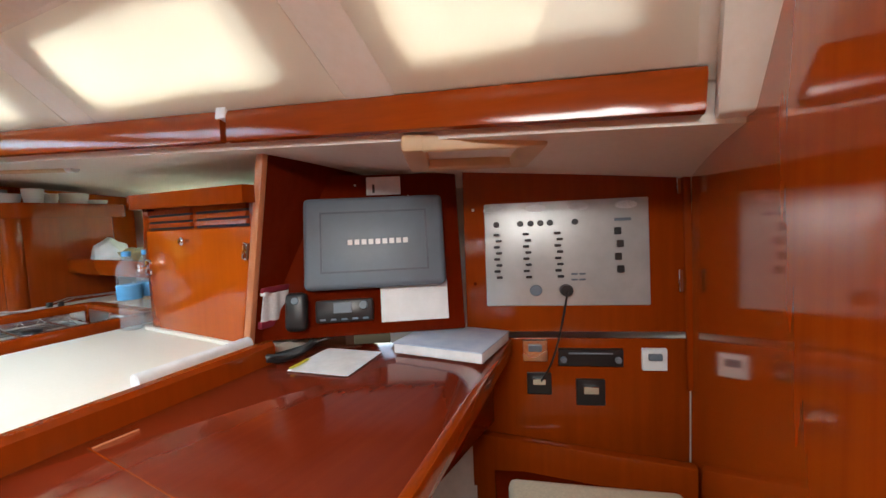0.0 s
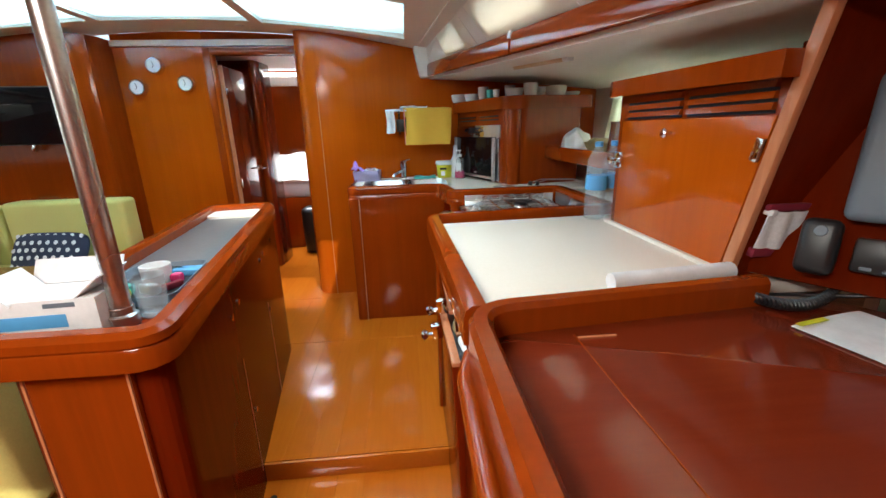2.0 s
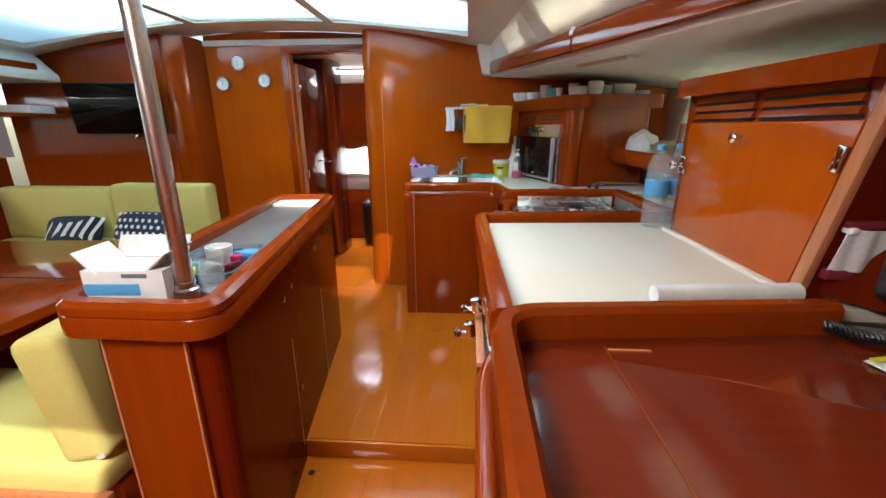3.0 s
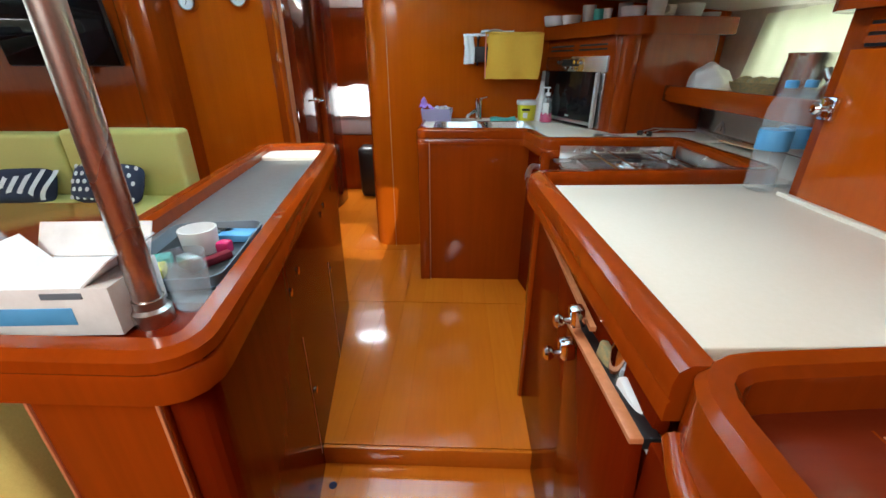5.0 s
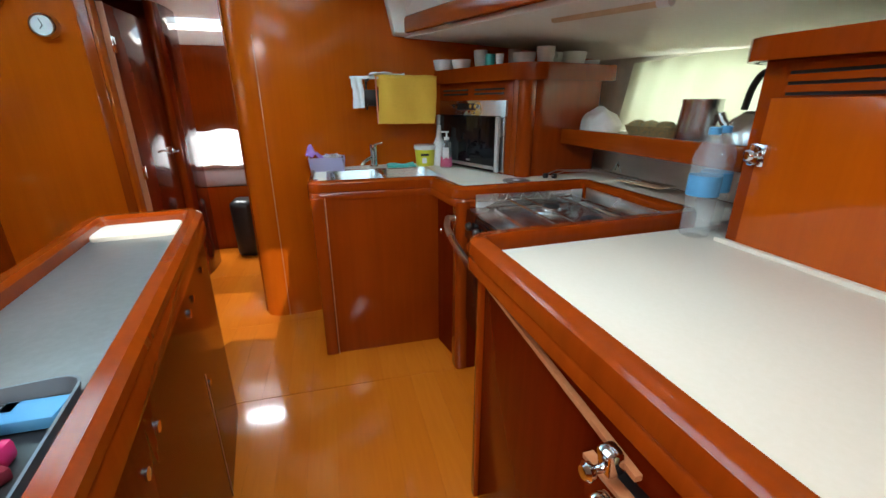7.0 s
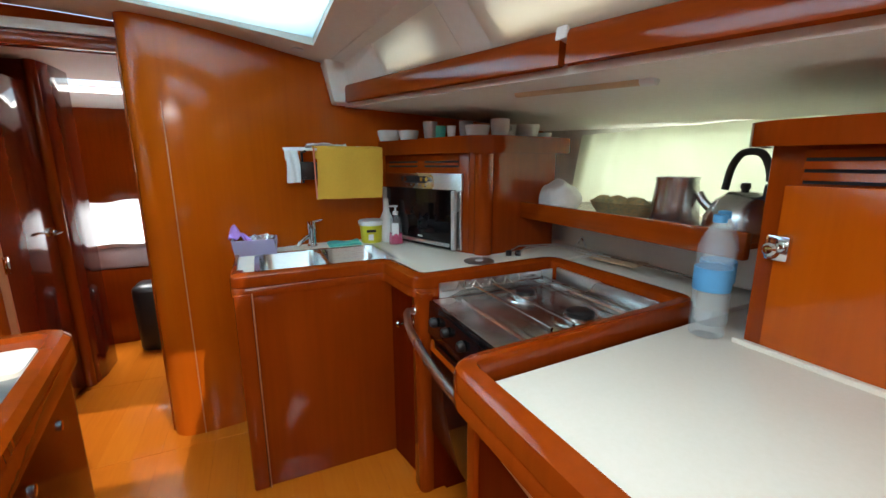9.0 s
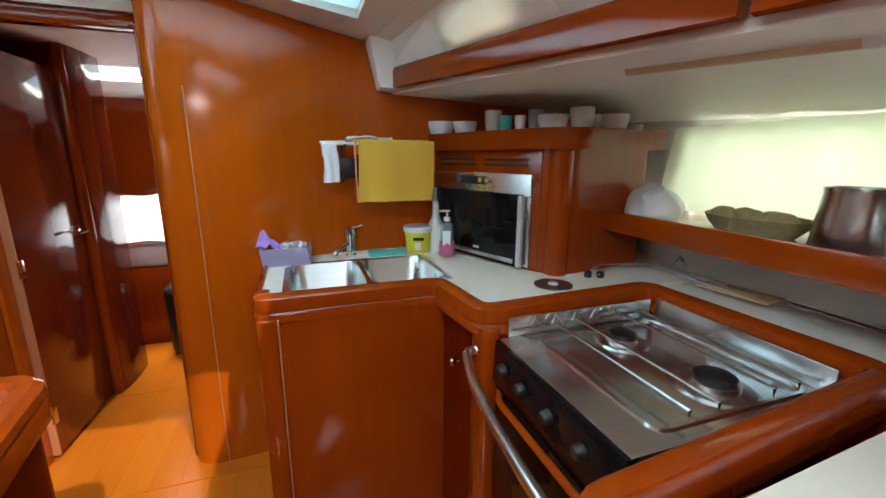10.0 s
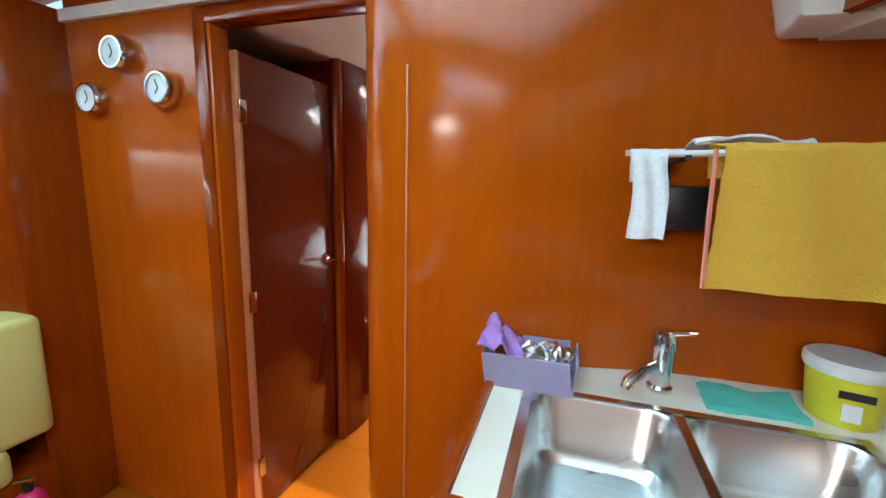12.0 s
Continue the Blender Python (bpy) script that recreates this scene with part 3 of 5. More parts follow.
single("power_cord", tube(wire, 0.0035, 6), BLACK, "black power cord hanging from the switchboard plug", "cord")

plot = thing("chart_plotter", on(P1, 0.065, 0.06, 0).translation, "grey chart plotter under its protective cover, on the instrument board", "chart plotter")
cover = part("cover", slab(on(P1, 0.080, 0.03, 0.03), 0.47, 0.31, 0.055, 0.018, 3), GREY, plot)
part("recess_frame", sweep([on(P1, 0.080 + sx * 0.175, 0.03 + sy * 0.10, 0.0575).translation for sx, sy in ((-1, -1), (1, -1), (1, 1), (-1, 1))], [(-.003, -.002), (-.003, .002), (.003, .002), (.003, -.002)], True, up=P1.to_3x3() @ Vector((0, 0, 1))), material("grey groove", (0.08, 0.1, 0.13), 0.5), cover)
for k in range(9):
    small("logo_bar", on(P1, 0.000 + k * 0.023, 0.028, 0.0585), 0.016, 0.018, 0.002, WHITE, cover)
radio = thing("vhf_radio", on(P1, -0.070, -0.2, 0).translation, "black marine radio set in the instrument board", "radio")
part("body", slab(on(P1, -0.030, -0.195, 0.012), 0.19, 0.075, 0.03, 0.008), BLACK, radio)
small("display", on(P1, -0.035, -0.185, 0.028), 0.06, 0.035, 0.003, GREY, radio)
for k in range(5):
    small("button", on(P1, -0.100 + k * 0.035, -0.223, 0.028), 0.02, 0.008, 0.004, GREY, radio)
disc("knob", on(P1, 0.035, -0.18, 0.026), 0.014, 0.014, GREY, radio)
mic = thing("radio_microphone", on(P1, -0.205, -0.2, 0).translation, "black radio hand microphone with a coiled lead", "microphone")
part("body", slab(on(P1, -0.180, -0.190, 0.040), 0.07, 0.125, 0.045, 0.018, 3), BLACK, mic)
disc("button", on(P1, -0.180, -0.155, 0.061), 0.012, 0.006, GREY, mic)
card = thing("white_card", on(P1, 0.210, -0.19, 0).translation, "blank white card fixed below the plotter", "card")
small("sheet", on(P1, 0.205, -0.175, 0.004), 0.23, 0.135, 0.006, WHITE, card, r=0.002)
lab = thing("paper_label", on(P1, 0.050, 0.24, 0).translation, "small paper label with an anchor mark above the plotter", "label")
small("sheet", on(P1, 0.115, 0.235, 0.004), 0.12, 0.065, 0.003, PAPER, lab, r=0)
small("mark", on(P1, 0.080, 0.225, 0.006), 0.008, 0.03, 0.002, BLACK, lab, r=0)
for cx in (-0.22, 0.015, 0.2):
    single("screw_head", lathe([(0.006, 0), (0.004, 0.003)], n=10, m=on(P1, cx, 0.245 - abs(cx) * 0.25, 0)), CHROME, "small bright screw in the instrument board", "screw", "board screws")

# divider between galley locker and nav station, with its slanted pale front edge
YD = 2.075
div = thing("wall_divider", (1.2, YD, 0.9), "dark mahogany divider with a slanted pale front edge", "wall", kind="structure")
LEAN_Y = -0.155   # the divider's top stands this far aft of its foot
part("board", hexa([(1.158, YD - .015, .87), (1.75, YD - .015, .87), (1.75, YD + .015, .87), (1.158, YD + .015, .87)], [(1.158, YD + LEAN_Y - .015, 1.535), (1.75, YD + LEAN_Y - .015, 1.525), (1.75, YD + LEAN_Y + .015, 1.525), (1.158, YD + LEAN_Y + .015, 1.535)]), RED, div)
part("front_edge", hexa([(1.138, YD - .017, .87), (1.158, YD - .017, .87), (1.158, YD + .017, .87), (1.138, YD + .017, .87)], [(1.138, YD + LEAN_Y - .017, 1.54), (1.158, YD + LEAN_Y - .017, 1.54), (1.158, YD + LEAN_Y + .017, 1.54), (1.138, YD + LEAN_Y + .017, 1.54)], 0.004), EDGE, div)
pocket = thing("document_pocket", (1.22, YD - 0.02, 1.0), "white document pocket with maroon edging on the divider", "document pocket")


def on_divider(x, z, out):
    return Vector((x, YD - 0.016 + LEAN_Y * (z - 0.87) / 0.67 - out, z))


def pocket_piece(x0, x1, z0, z1, out):
    return hexa([on_divider(x0, z0, out), on_divider(x1, z0, out), on_divider(x1, z0, 0), on_divider(x0, z0, 0)], [on_divider(x0, z1, out), on_divider(x1, z1, out), on_divider(x1, z1, 0), on_divider(x0, z1, 0)], 0.004)


pouch = grid_sheet(lambda u, v: on_divider(1.165 + 0.125 * u, 0.985 + 0.095 * v, 0.012 + 0.010 * math.sin(math.pi * u) + 0.003 * math.sin(19 * u + 2 * v)), 20, 8, 0.003)
part("pouch", pouch, CLOTH, pocket)
part("binding", pocket_piece(1.163, 1.295, 0.962, 0.987, 0.022), MAROON, pocket, "maroon edging")
part("binding", pocket_piece(1.163, 1.295, 1.080, 1.098, 0.018), MAROON, pocket, "maroon edging")
part("hook", pocket_piece(1.163, 1.178, 1.072, 1.086, 0.028), WHITE, pocket)

# chart table
ct = thing("chart_table", (0.9, 1.6, -0.085), "dark glossy mahogany chart table with a raised rounded rail", "chart table")
top = soften([(0.46, 1.15), (0.46, 1.90), (1.14, 1.96), (1.17, 2.055), (1.245, 2.055), (1.60, 1.50), (1.66, 1.36)], 0.03, True)
part("top", prism([(p.x, p.y) for p in top], 0.83, 0.872, 0.004), TABLE, ct)
part("fiddle", sweep(soften([(0.452, 1.16, 0.895), (0.452, 1.90, 0.895), (1.15, 1.965, 0.895)], 0.09), [(-0.02, -0.03), (-0.02, 0.03), (-0.01, 0.042), (0.016, 0.042), (0.026, 0.03), (0.028, -0.10), (-0.02, -0.10)]), WOOD, ct)
part("lip", hexa([(0.46, 1.13, .822), (1.64, 1.345, .822), (1.64, 1.37, .822), (0.46, 1.155, .822)], [(0.46, 1.13, .876), (1.64, 1.345, .876), (1.64, 1.37, .876), (0.46, 1.155, .876)], 0.006), WOOD, ct)
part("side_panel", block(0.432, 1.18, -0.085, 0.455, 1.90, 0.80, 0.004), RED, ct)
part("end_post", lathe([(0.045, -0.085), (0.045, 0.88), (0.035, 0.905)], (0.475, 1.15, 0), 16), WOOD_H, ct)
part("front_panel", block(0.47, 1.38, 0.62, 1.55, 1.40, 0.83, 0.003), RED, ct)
part("lid_seam", block(0.655, 1.28, 0.8715, 0.6575, 1.86, 0.8728, 0), WOOD_H, ct)
part("scratch_inlay", block(0.66, 1.845, 0.8715, 0.74, 1.851, 0.8735, 0), EDGE, ct)
for z in (0.66, 0.42):
    part("drawer_gap", block(0.428, 1.22, z, 0.433, 1.86, z + 0.006, 0), DARK, ct)
grab = thing("grab_rail", (0.42, 1.5, 0.7), "curved varnished grab rail along the chart table edge", "grab rail")
part("bar", tube(soften([(0.445, 1.87, 0.835), (0.422, 1.80, 0.83), (0.417, 1.5, 0.82), (0.422, 1.16, 0.81)], 0.05), 0.017, 10), WOOD_H, grab)

chart = thing("chart_book", (1.3, 1.55, 0.875), "closed chart book with a pale blue cover on the chart table", "book")
mb = pose(1.485, 1.49, 0.892, 0, 0, 3)
part("page_block", slab(mb, 0.24, 0.30, 0.03, 0.003), PAPER, chart)
part("cover", slab(mb @ Matrix.Translation((0, 0, 0.0175)), 0.245, 0.305, 0.004, 0.001), material("book cover", (0.62, 0.68, 0.76), 0.3, second=(0.30, 0.40, 0.60), scale=(6, 6, 6)), chart)
sheet = thing("paper_sheet", (1.1, 1.7, 0.873), "loose white sheet with a yellow edge on the chart table", "paper")
part("leaf", grid_sheet(lambda u, v: pose(1.23, 1.755, 0.876, 0, 0, 12) @ Vector((0.21 * (u - .5), 0.20 * (v - .5), 0.004 * math.sin(3 * u) * v)), 8, 6, 0.001), PAPER, sheet)
part("stripe", slab(pose(1.23, 1.755, 0.8785, 0, 0, 12) @ Matrix.Translation((-0.06, 0.09, 0.004)), 0.08, 0.012, 0.002, 0), LEMON, sheet)
coil = []
for k in range(260):
    t = k / 259
    c = Vector((1.11, 1.965, 0.893)).lerp(Vector((1.30, 1.925, 0.90)), t) + Vector((-0.04, -0.065, 0)) * math.sin(math.pi * t)
    a = t * 2 * math.pi * 26
    coil.append(c + Vector((0, math.cos(a) * 0.011, math.sin(a) * 0.011)))
bm_coil = tube(coil, 0.0032, 5)
part("coiled_lead", join(bm_coil, tube([(1.30, 1.925, 0.90), (1.335, 1.91, 0.93), (1.335, 1.90, 0.98), (1.33, 1.89, 1.0)], 0.004, 6)), BLACK, mic, "coiled black lead lying on the chart table")
part("lead", tube([(1.11, 1.965, 0.893), (1.15, 1.975, 0.885), (1.22, 1.96, 0.885), (1.36, 1.84, 0.92), (1.39, 1.80, 1.0)], 0.004, 6), BLACK, mic)

seat = thing("nav_seat", (1.4, 1.0, -0.085), "mahogany nav seat box with a beige cushion", "seat")
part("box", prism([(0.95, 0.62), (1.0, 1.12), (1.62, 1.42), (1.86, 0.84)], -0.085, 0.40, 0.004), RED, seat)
part("front_board", hexa([(1.63, 1.50, .25), (1.735, .80, .25), (1.775, .81, .25), (1.67, 1.50, .25)], [(1.63, 1.50, .51), (1.735, .80, .51), (1.775, .81, .51), (1.67, 1.50, .51)], 0.008), WOOD, seat)
part("cushion", prism([(1.0, 0.72), (1.03, 1.10), (1.50, 1.32), (1.66, 0.84)], 0.40, 0.48, 0.025, 3), BEIGE, seat)
shade = thing("deckhead_lamp", (1.35, 1.5, 1.5), "tan framed oval light under the side deck", "lamp")
ml = pose(1.345, 1.33, 1.467, 0, 4, 30)
part("frame", join(*[slab(ml @ Matrix.Translation((x, y, 0)), sx, sy, 0.045, 0.012) for x, y, sx, sy in ((0, -0.145, 0.26, 0.06), (0, 0.145, 0.26, 0.06), (-0.12, 0, 0.02, 0.26), (0.105, 0, 0.05, 0.26))]), TAN, shade)
part("lens", slab(ml @ Matrix.Translation((0, 0, 0.010)), 0.17, 0.24, 0.012, 0.004), HULL, shade)

# ---- galley ----
ZC = 0.92
lock = thing("galley_locker", (1.155, 2.4, 0.885), "orange mahogany galley locker with louvred vents and a cornice", "locker")


def lock_aft(z):
    """Aft end of the locker front, along the leaning divider."""
    return YD + 0.018 + LEAN_Y * (z - 0.87) / 0.67


part("body", hexa([(1.155, lock_aft(.885), .885), (1.155, 2.705, .885), (1.55, 2.77, .885), (1.55, lock_aft(.885), .885)], [(1.155, lock_aft(1.40), 1.405), (1.155, 2.705, 1.425), (1.55, 2.77, 1.425), (1.55, lock_aft(1.40), 1.405)], 0.004), WOOD, lock)
part("door", hexa([(1.147, lock_aft(.91) + .012, .91), (1.158, lock_aft(.91) + .012, .91), (1.158, 2.665, .91), (1.147, 2.665, .91)], [(1.147, lock_aft(1.295) + .012, 1.295), (1.158, lock_aft(1.295) + .012, 1.295), (1.158, 2.665, 1.295), (1.147, 2.665, 1.295)], 0.002), PANEL, lock, "orange mahogany door")
for k in range(3):
    z = 1.304 + k * 0.024
    for y0, y1 in ((2.02, 2.31), (2.34, 2.635)):
        # Near-black strip paints the shade in the gap under each slat.
        part("louvre_shade", block(1.150, y0, z - 0.004, 1.1565, y1, z + 0.003, 0), DARK, lock)
        part("louvre_slat", hexa([(1.142, y0, z + .003), (1.158, y0, z + .003), (1.158, y1, z + .003), (1.142, y1, z + .003)], [(1.147, y0, z + .019), (1.158, y0, z + .019), (1.158, y1, z + .019), (1.147, y1, z + .019)]), WOOD_H, lock)
CORNICE = [(-0.05, -0.024), (0.0, -0.024), (0.008, -0.018), (0.022, -0.015), (0.026, -0.005), (0.018, 0.0), (0.030, 0.005), (0.035, 0.014), (0.031, 0.024), (0.016, 0.030), (-0.05, 0.030)]
part("cornice", sweep(soften([(1.147, lock_aft(1.43) - 0.002, 1.392), (1.147, 2.712, 1.405), (1.55, 2.775, 1.405)], 0.06), CORNICE), WOOD, lock)
for z in (1.22,):
    part("hinge", slab(pose(1.142, lock_aft(z) + 0.022, z, 13, 0, 0), 0.012, 0.022, 0.055, 0.003), CHROME, lock)
kn = [(0.007, 0), (0.006, 0.012), (0.013, 0.018), (0.015, 0.026), (0.010, 0.032), (0, 0.033)]
part("knob", lathe(kn, n=14, m=pose(1.148, 2.37, 1.255, 0, -90, 0)), CHROME, lock)
latch = part("side_latch", slab(pose(1.14, 2.655, 1.155, 0, 0, 0), 0.02, 0.05, 0.06, 0.008), CHROME, lock)
part("latch_button", lathe(kn, n=14, m=pose(1.13, 2.655, 1.155, 0, -90, 0)), CHROME, lock)

unit = thing("galley_counter", (0.7, 2.3, -0.085), "mahogany galley counter unit with a cream worktop", "counter")
part("worktop", prism([(0.46, 1.965), (0.45, 2.80), (1.14, 2.84), (1.60, 2.86), (1.60, 2.0), (1.15, 2.0)], 0.87, ZC - 0.018, 0.003), CREAM, unit)
RF = [(-0.026, -0.05), (-0.026, 0.004), (-0.018, 0.016), (0.012, 0.016), (0.026, 0.006), (0.03, -0.012), (0.03, -0.034), (0.026, -0.038), (0.03, -0.044), (0.03, -0.072), (-0.026, -0.072)]
part("front_rail", sweep(soften([(0.463, 1.89, ZC), (0.435, 2.855, ZC), (1.27, 2.93, ZC), (1.25, 3.57, ZC), (0.60, 3.535, ZC), (0.565, 3.845, ZC), (-0.03, 3.835, ZC), (-0.03, 3.90, ZC)], 0.05), [(-s, h) for s, h in RF]), WOOD, unit)
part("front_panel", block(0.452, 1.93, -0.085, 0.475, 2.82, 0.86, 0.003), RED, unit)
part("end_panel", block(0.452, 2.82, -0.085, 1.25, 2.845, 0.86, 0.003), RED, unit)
part("corner_post", block(0.438, 2.80, -0.085, 0.462, 2.835, 0.862, 0.008), WOOD, unit)
part("splash_strip", block(1.132, 2.09, 0.90, 1.15, 2.72, 0.914, 0.003), CREAM, unit)
fr = thing("ice_box_flap", (0.43, 2.15, 0.6), "half open mahogany cool box flap with chrome latches", "flap")
mf = pose(0.430, 2.04, 0.435, -6, -1.5, 0)
part("flap", slab(mf, 0.018, 0.34, 0.68, 0.003), RED, fr)
part("flap_edge", slab(mf @ Matrix.Translation((-0.002, 0, 0.342)), 0.02, 0.345, 0.010, 0.002), EDGE, fr)
part("inner_tray", slab(mf @ Matrix.Translation((0.022, 0.0, 0.33)), 0.03, 0.33, 0.02, 0.003), BLACK, fr)
part("second_edge", hexa([(0.430, 2.16, .79), (0.442, 2.16, .79), (0.446, 2.80, .82), (0.434, 2.80, .82)], [(0.430, 2.16, .80), (0.442, 2.16, .80), (0.446, 2.80, .83), (0.434, 2.80, .83)]), EDGE, fr)
for y, x, z in ((2.19, 0.412, 0.805), (2.17, 0.395, 0.74)):
    part("latch", join(slab(pose(x, y, z, 0, -10, 0), 0.03, 0.03, 0.045, 0.008), lathe(kn, n=12, m=pose(x - 0.012, y, z - 0.012, 0, -90, 0))), CHROME, fr)
part("jar", lathe([(0.02, 0), (0.022, 0.05), (0.012, 0.075), (0.012, 0.09)], (0.455, 2.06, 0.775), 14), CHROME, fr)

part("packet", slab(pose(0.452, 1.97, 0.772, 8, 0, 4), 0.022, 0.13, 0.03, 0.006), PAPER, fr, "pale blue packet")
part("packet", slab(pose(0.447, 2.10, 0.782, -4, 12, 6), 0.02, 0.05, 0.035, 0.006), BASKET, fr)

roll = thing("paper_roll", (1.0, 2.03, ZC), "rolled white paper chart lying on the worktop", "paper roll")
part("roll", tube([(0.80, 2.0, ZC + 0.006), (0.95, 2.012, ZC + 0.007), (1.125, 2.03, ZC + 0.007)], 0.022, 16), PAPER, roll)

bottle_p = [(0, 0.0), (0.030, 0.0), (0.040, 0.006), (0.042, 0.02), (0.040, 0.03), (0.042, 0.04), (0.040, 0.05), (0.042, 0.06), (0.040, 0.07), (0.042, 0.08), (0.040, 0.095), (0.042, 0.11), (0.042, 0.19), (0.040, 0.20), (0.042, 0.215), (0.040, 0.24), (0.032, 0.265), (0.018, 0.29), (0.0135, 0.30), (0.0135, 0.315), (0, 0.315)]
wb = thing("water_bottle", (1.115, 2.775, ZC - 0.018), "clear plastic water bottle with a blue label on the worktop", "bottle")
part("body", lathe(bottle_p, (1.115, 2.775, ZC - 0.018), 24), PET, wb)
part("label_band", lathe([(0.0428, 0.125), (0.0435, 0.127), (0.0435, 0.182), (0.0428, 0.184)], (1.115, 2.775, ZC - 0.018), 24), BLUE, wb, "blue paper label")
part("cap", lathe([(0.0155, 0.298), (0.016, 0.30), (0.016, 0.316), (0.013, 0.318)], (1.115, 2.775, ZC - 0.018), 16), BLUE, wb)
wb2 = copy_thing(wb, Matrix.Translation((1.205, 2.82, ZC - 0.018)))

# sink peninsula
pen = thing("sink_unit", (0.3, 4.1, -0.014), "mahogany sink unit with a cream worktop", "sink unit")
part("front_panel", block(0.0, 3.814, 0, 0.575, 3.834, 0.86, 0.003), WOOD, pen)
part("side_panel", block(-0.045, 3.81, 0, -0.02, B - 0.02, 0.86, 0.004), WOOD, pen)
part("corner_post", block(-0.05, 3.80, 0, 0.012, 3.83, 0.862, 0.009), WOOD, pen)
part("corner_bead", block(0.013, 3.799, 0, 0.018, 3.812, 0.86, 0.001), EDGE, pen)
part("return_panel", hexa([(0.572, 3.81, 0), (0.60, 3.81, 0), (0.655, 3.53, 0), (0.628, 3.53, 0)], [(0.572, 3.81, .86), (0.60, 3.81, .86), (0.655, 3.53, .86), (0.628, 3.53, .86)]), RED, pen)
part("corner_post", prism([(p.x, p.y) for p in soften([(0.585, 3.50), (0.65, 3.50), (0.65, 3.60), (0.585, 3.60)], 0.03, True)], 0, 0.87, 0), WOOD, pen)
SX0, SX1, SY0, SY1 = 0.035, 0.625, 3.885, 4.27
wt = [(-0.035, 3.835), (SX0, 3.835), (SX0, B), (-0.035, B)]
for wb_piece in (prism(wt, 0.87, ZC, 0), prism([(SX0, 3.835), (0.565, 3.84), (SX1, SY0), (SX0, SY0)], 0.87, ZC, 0), prism([(SX0, SY1), (SX1, SY1), (SX1, B), (SX0, B)], 0.87, ZC, 0), prism([(SX1, 3.885), (0.57, 3.84), (0.61, 3.54), (1.25, 3.57), (1.62, 3.60), (1.62, B), (SX1, B)], 0.87, ZC, 0)):
    part("worktop", wb_piece, CREAM, pen)
part("back_shelf", block(1.27, 2.86, 0.87, 1.62, 3.58, ZC - 0.01, 0.002), CREAM, pen)
part("edge_strip", block(-0.054, 3.84, 0.86, -0.036, B - 0.02, ZC + 0.010, 0.003), WOOD, pen)


def basin(x0, x1, y0, y1, depth):
    """A pressed bowl: rounded rim, sloping sides and a flat bottom."""
    bm = bmesh.new()
    loops = []
    for inset, z, r in ((0, 0.0, 0.06), (0.004, -0.006, 0.06), (0.012, -depth * 0.85, 0.06), (0.03, -depth, 0.05), (0.10, -depth - 0.004, 0.03)):
        loop = soften([(x0 + inset, y0 + inset), (x1 - inset, y0 + inset), (x1 - inset, y1 - inset), (x0 + inset, y1 - inset)], r, True, 5)
        loops.append([bm.verts.new((p.x, p.y, z)) for p in loop])
    for a, b in zip(loops, loops[1:]):
        for k in range(len(a)):
            bm.faces.new((a[k], a[(k + 1) % len(a)], b[(k + 1) % len(a)], b[k]))
    bm.faces.new(loops[-1])
    bm.transform(Matrix.Translation((0, 0, ZC + 0.002)))
    return bm


sink = thing("double_sink", (0.33, 4.1, ZC), "stainless steel double bowl sink let into the worktop", "sink")
part("bowl", basin(SX0 + 0.012, 0.318, SY0 + 0.012, SY1 - 0.012, 0.14), STEEL, sink)
part("bowl", basin(0.334, SX1 - 0.012, SY0 + 0.012, SY1 - 0.012, 0.14), STEEL, sink)
part("rim", join(block(SX0 - .006, SY0 - .006, ZC - .002, SX1 + .006, SY0 + .014, ZC + .003, 0), block(SX0 - .006, SY1 - .014, ZC - .002, SX1 + .006, SY1 + .006, ZC + .003, 0), block(SX0 - .006, SY0 + .014, ZC - .002, SX0 + .014, SY1 - .014, ZC + .003, 0), block(SX1 - .014, SY0 + .014, ZC - .002, SX1 + .006, SY1 - .014, ZC + .003, 0), block(0.317, SY0 + .014, ZC - .006, 0.335, SY1 - .014, ZC + .001, 0)), STEEL, sink)
for x in (0.18, 0.475):
    part("drain", lathe([(0.03, 0), (0.028, 0.003), (0.012, 0.001), (0, 0.001)], (x, 4.09, ZC - 0.141), 16), CHROME, sink)

tap = thing("mixer_tap", (0.31, 4.36, ZC), "chrome mixer tap at the back of the sink", "tap")
part("column", lathe([(0.026, 0), (0.026, 0.008), (0.020, 0.014), (0.022, 0.09), (0.026, 0.10), (0.024, 0.135), (0.0, 0.137)], (0.31, 4.36, ZC), 18), CHROME, tap)
part("spout", tube([(0.31, 4.36, ZC + 0.06), (0.27, 4.33, ZC + 0.052), (0.24, 4.30, ZC + 0.035), (0.235, 4.296, ZC + 0.02)], 0.012, 10), CHROME, tap)
part("lever", slab(pose(0.335, 4.345, ZC + 0.137, 0, -14, -20), 0.07, 0.022, 0.010, 0.004), CHROME, tap)

tubb = thing("scourer_tub", (0.02, 4.32, ZC), "lilac plastic tub with a cloth and steel scourers", "tub")
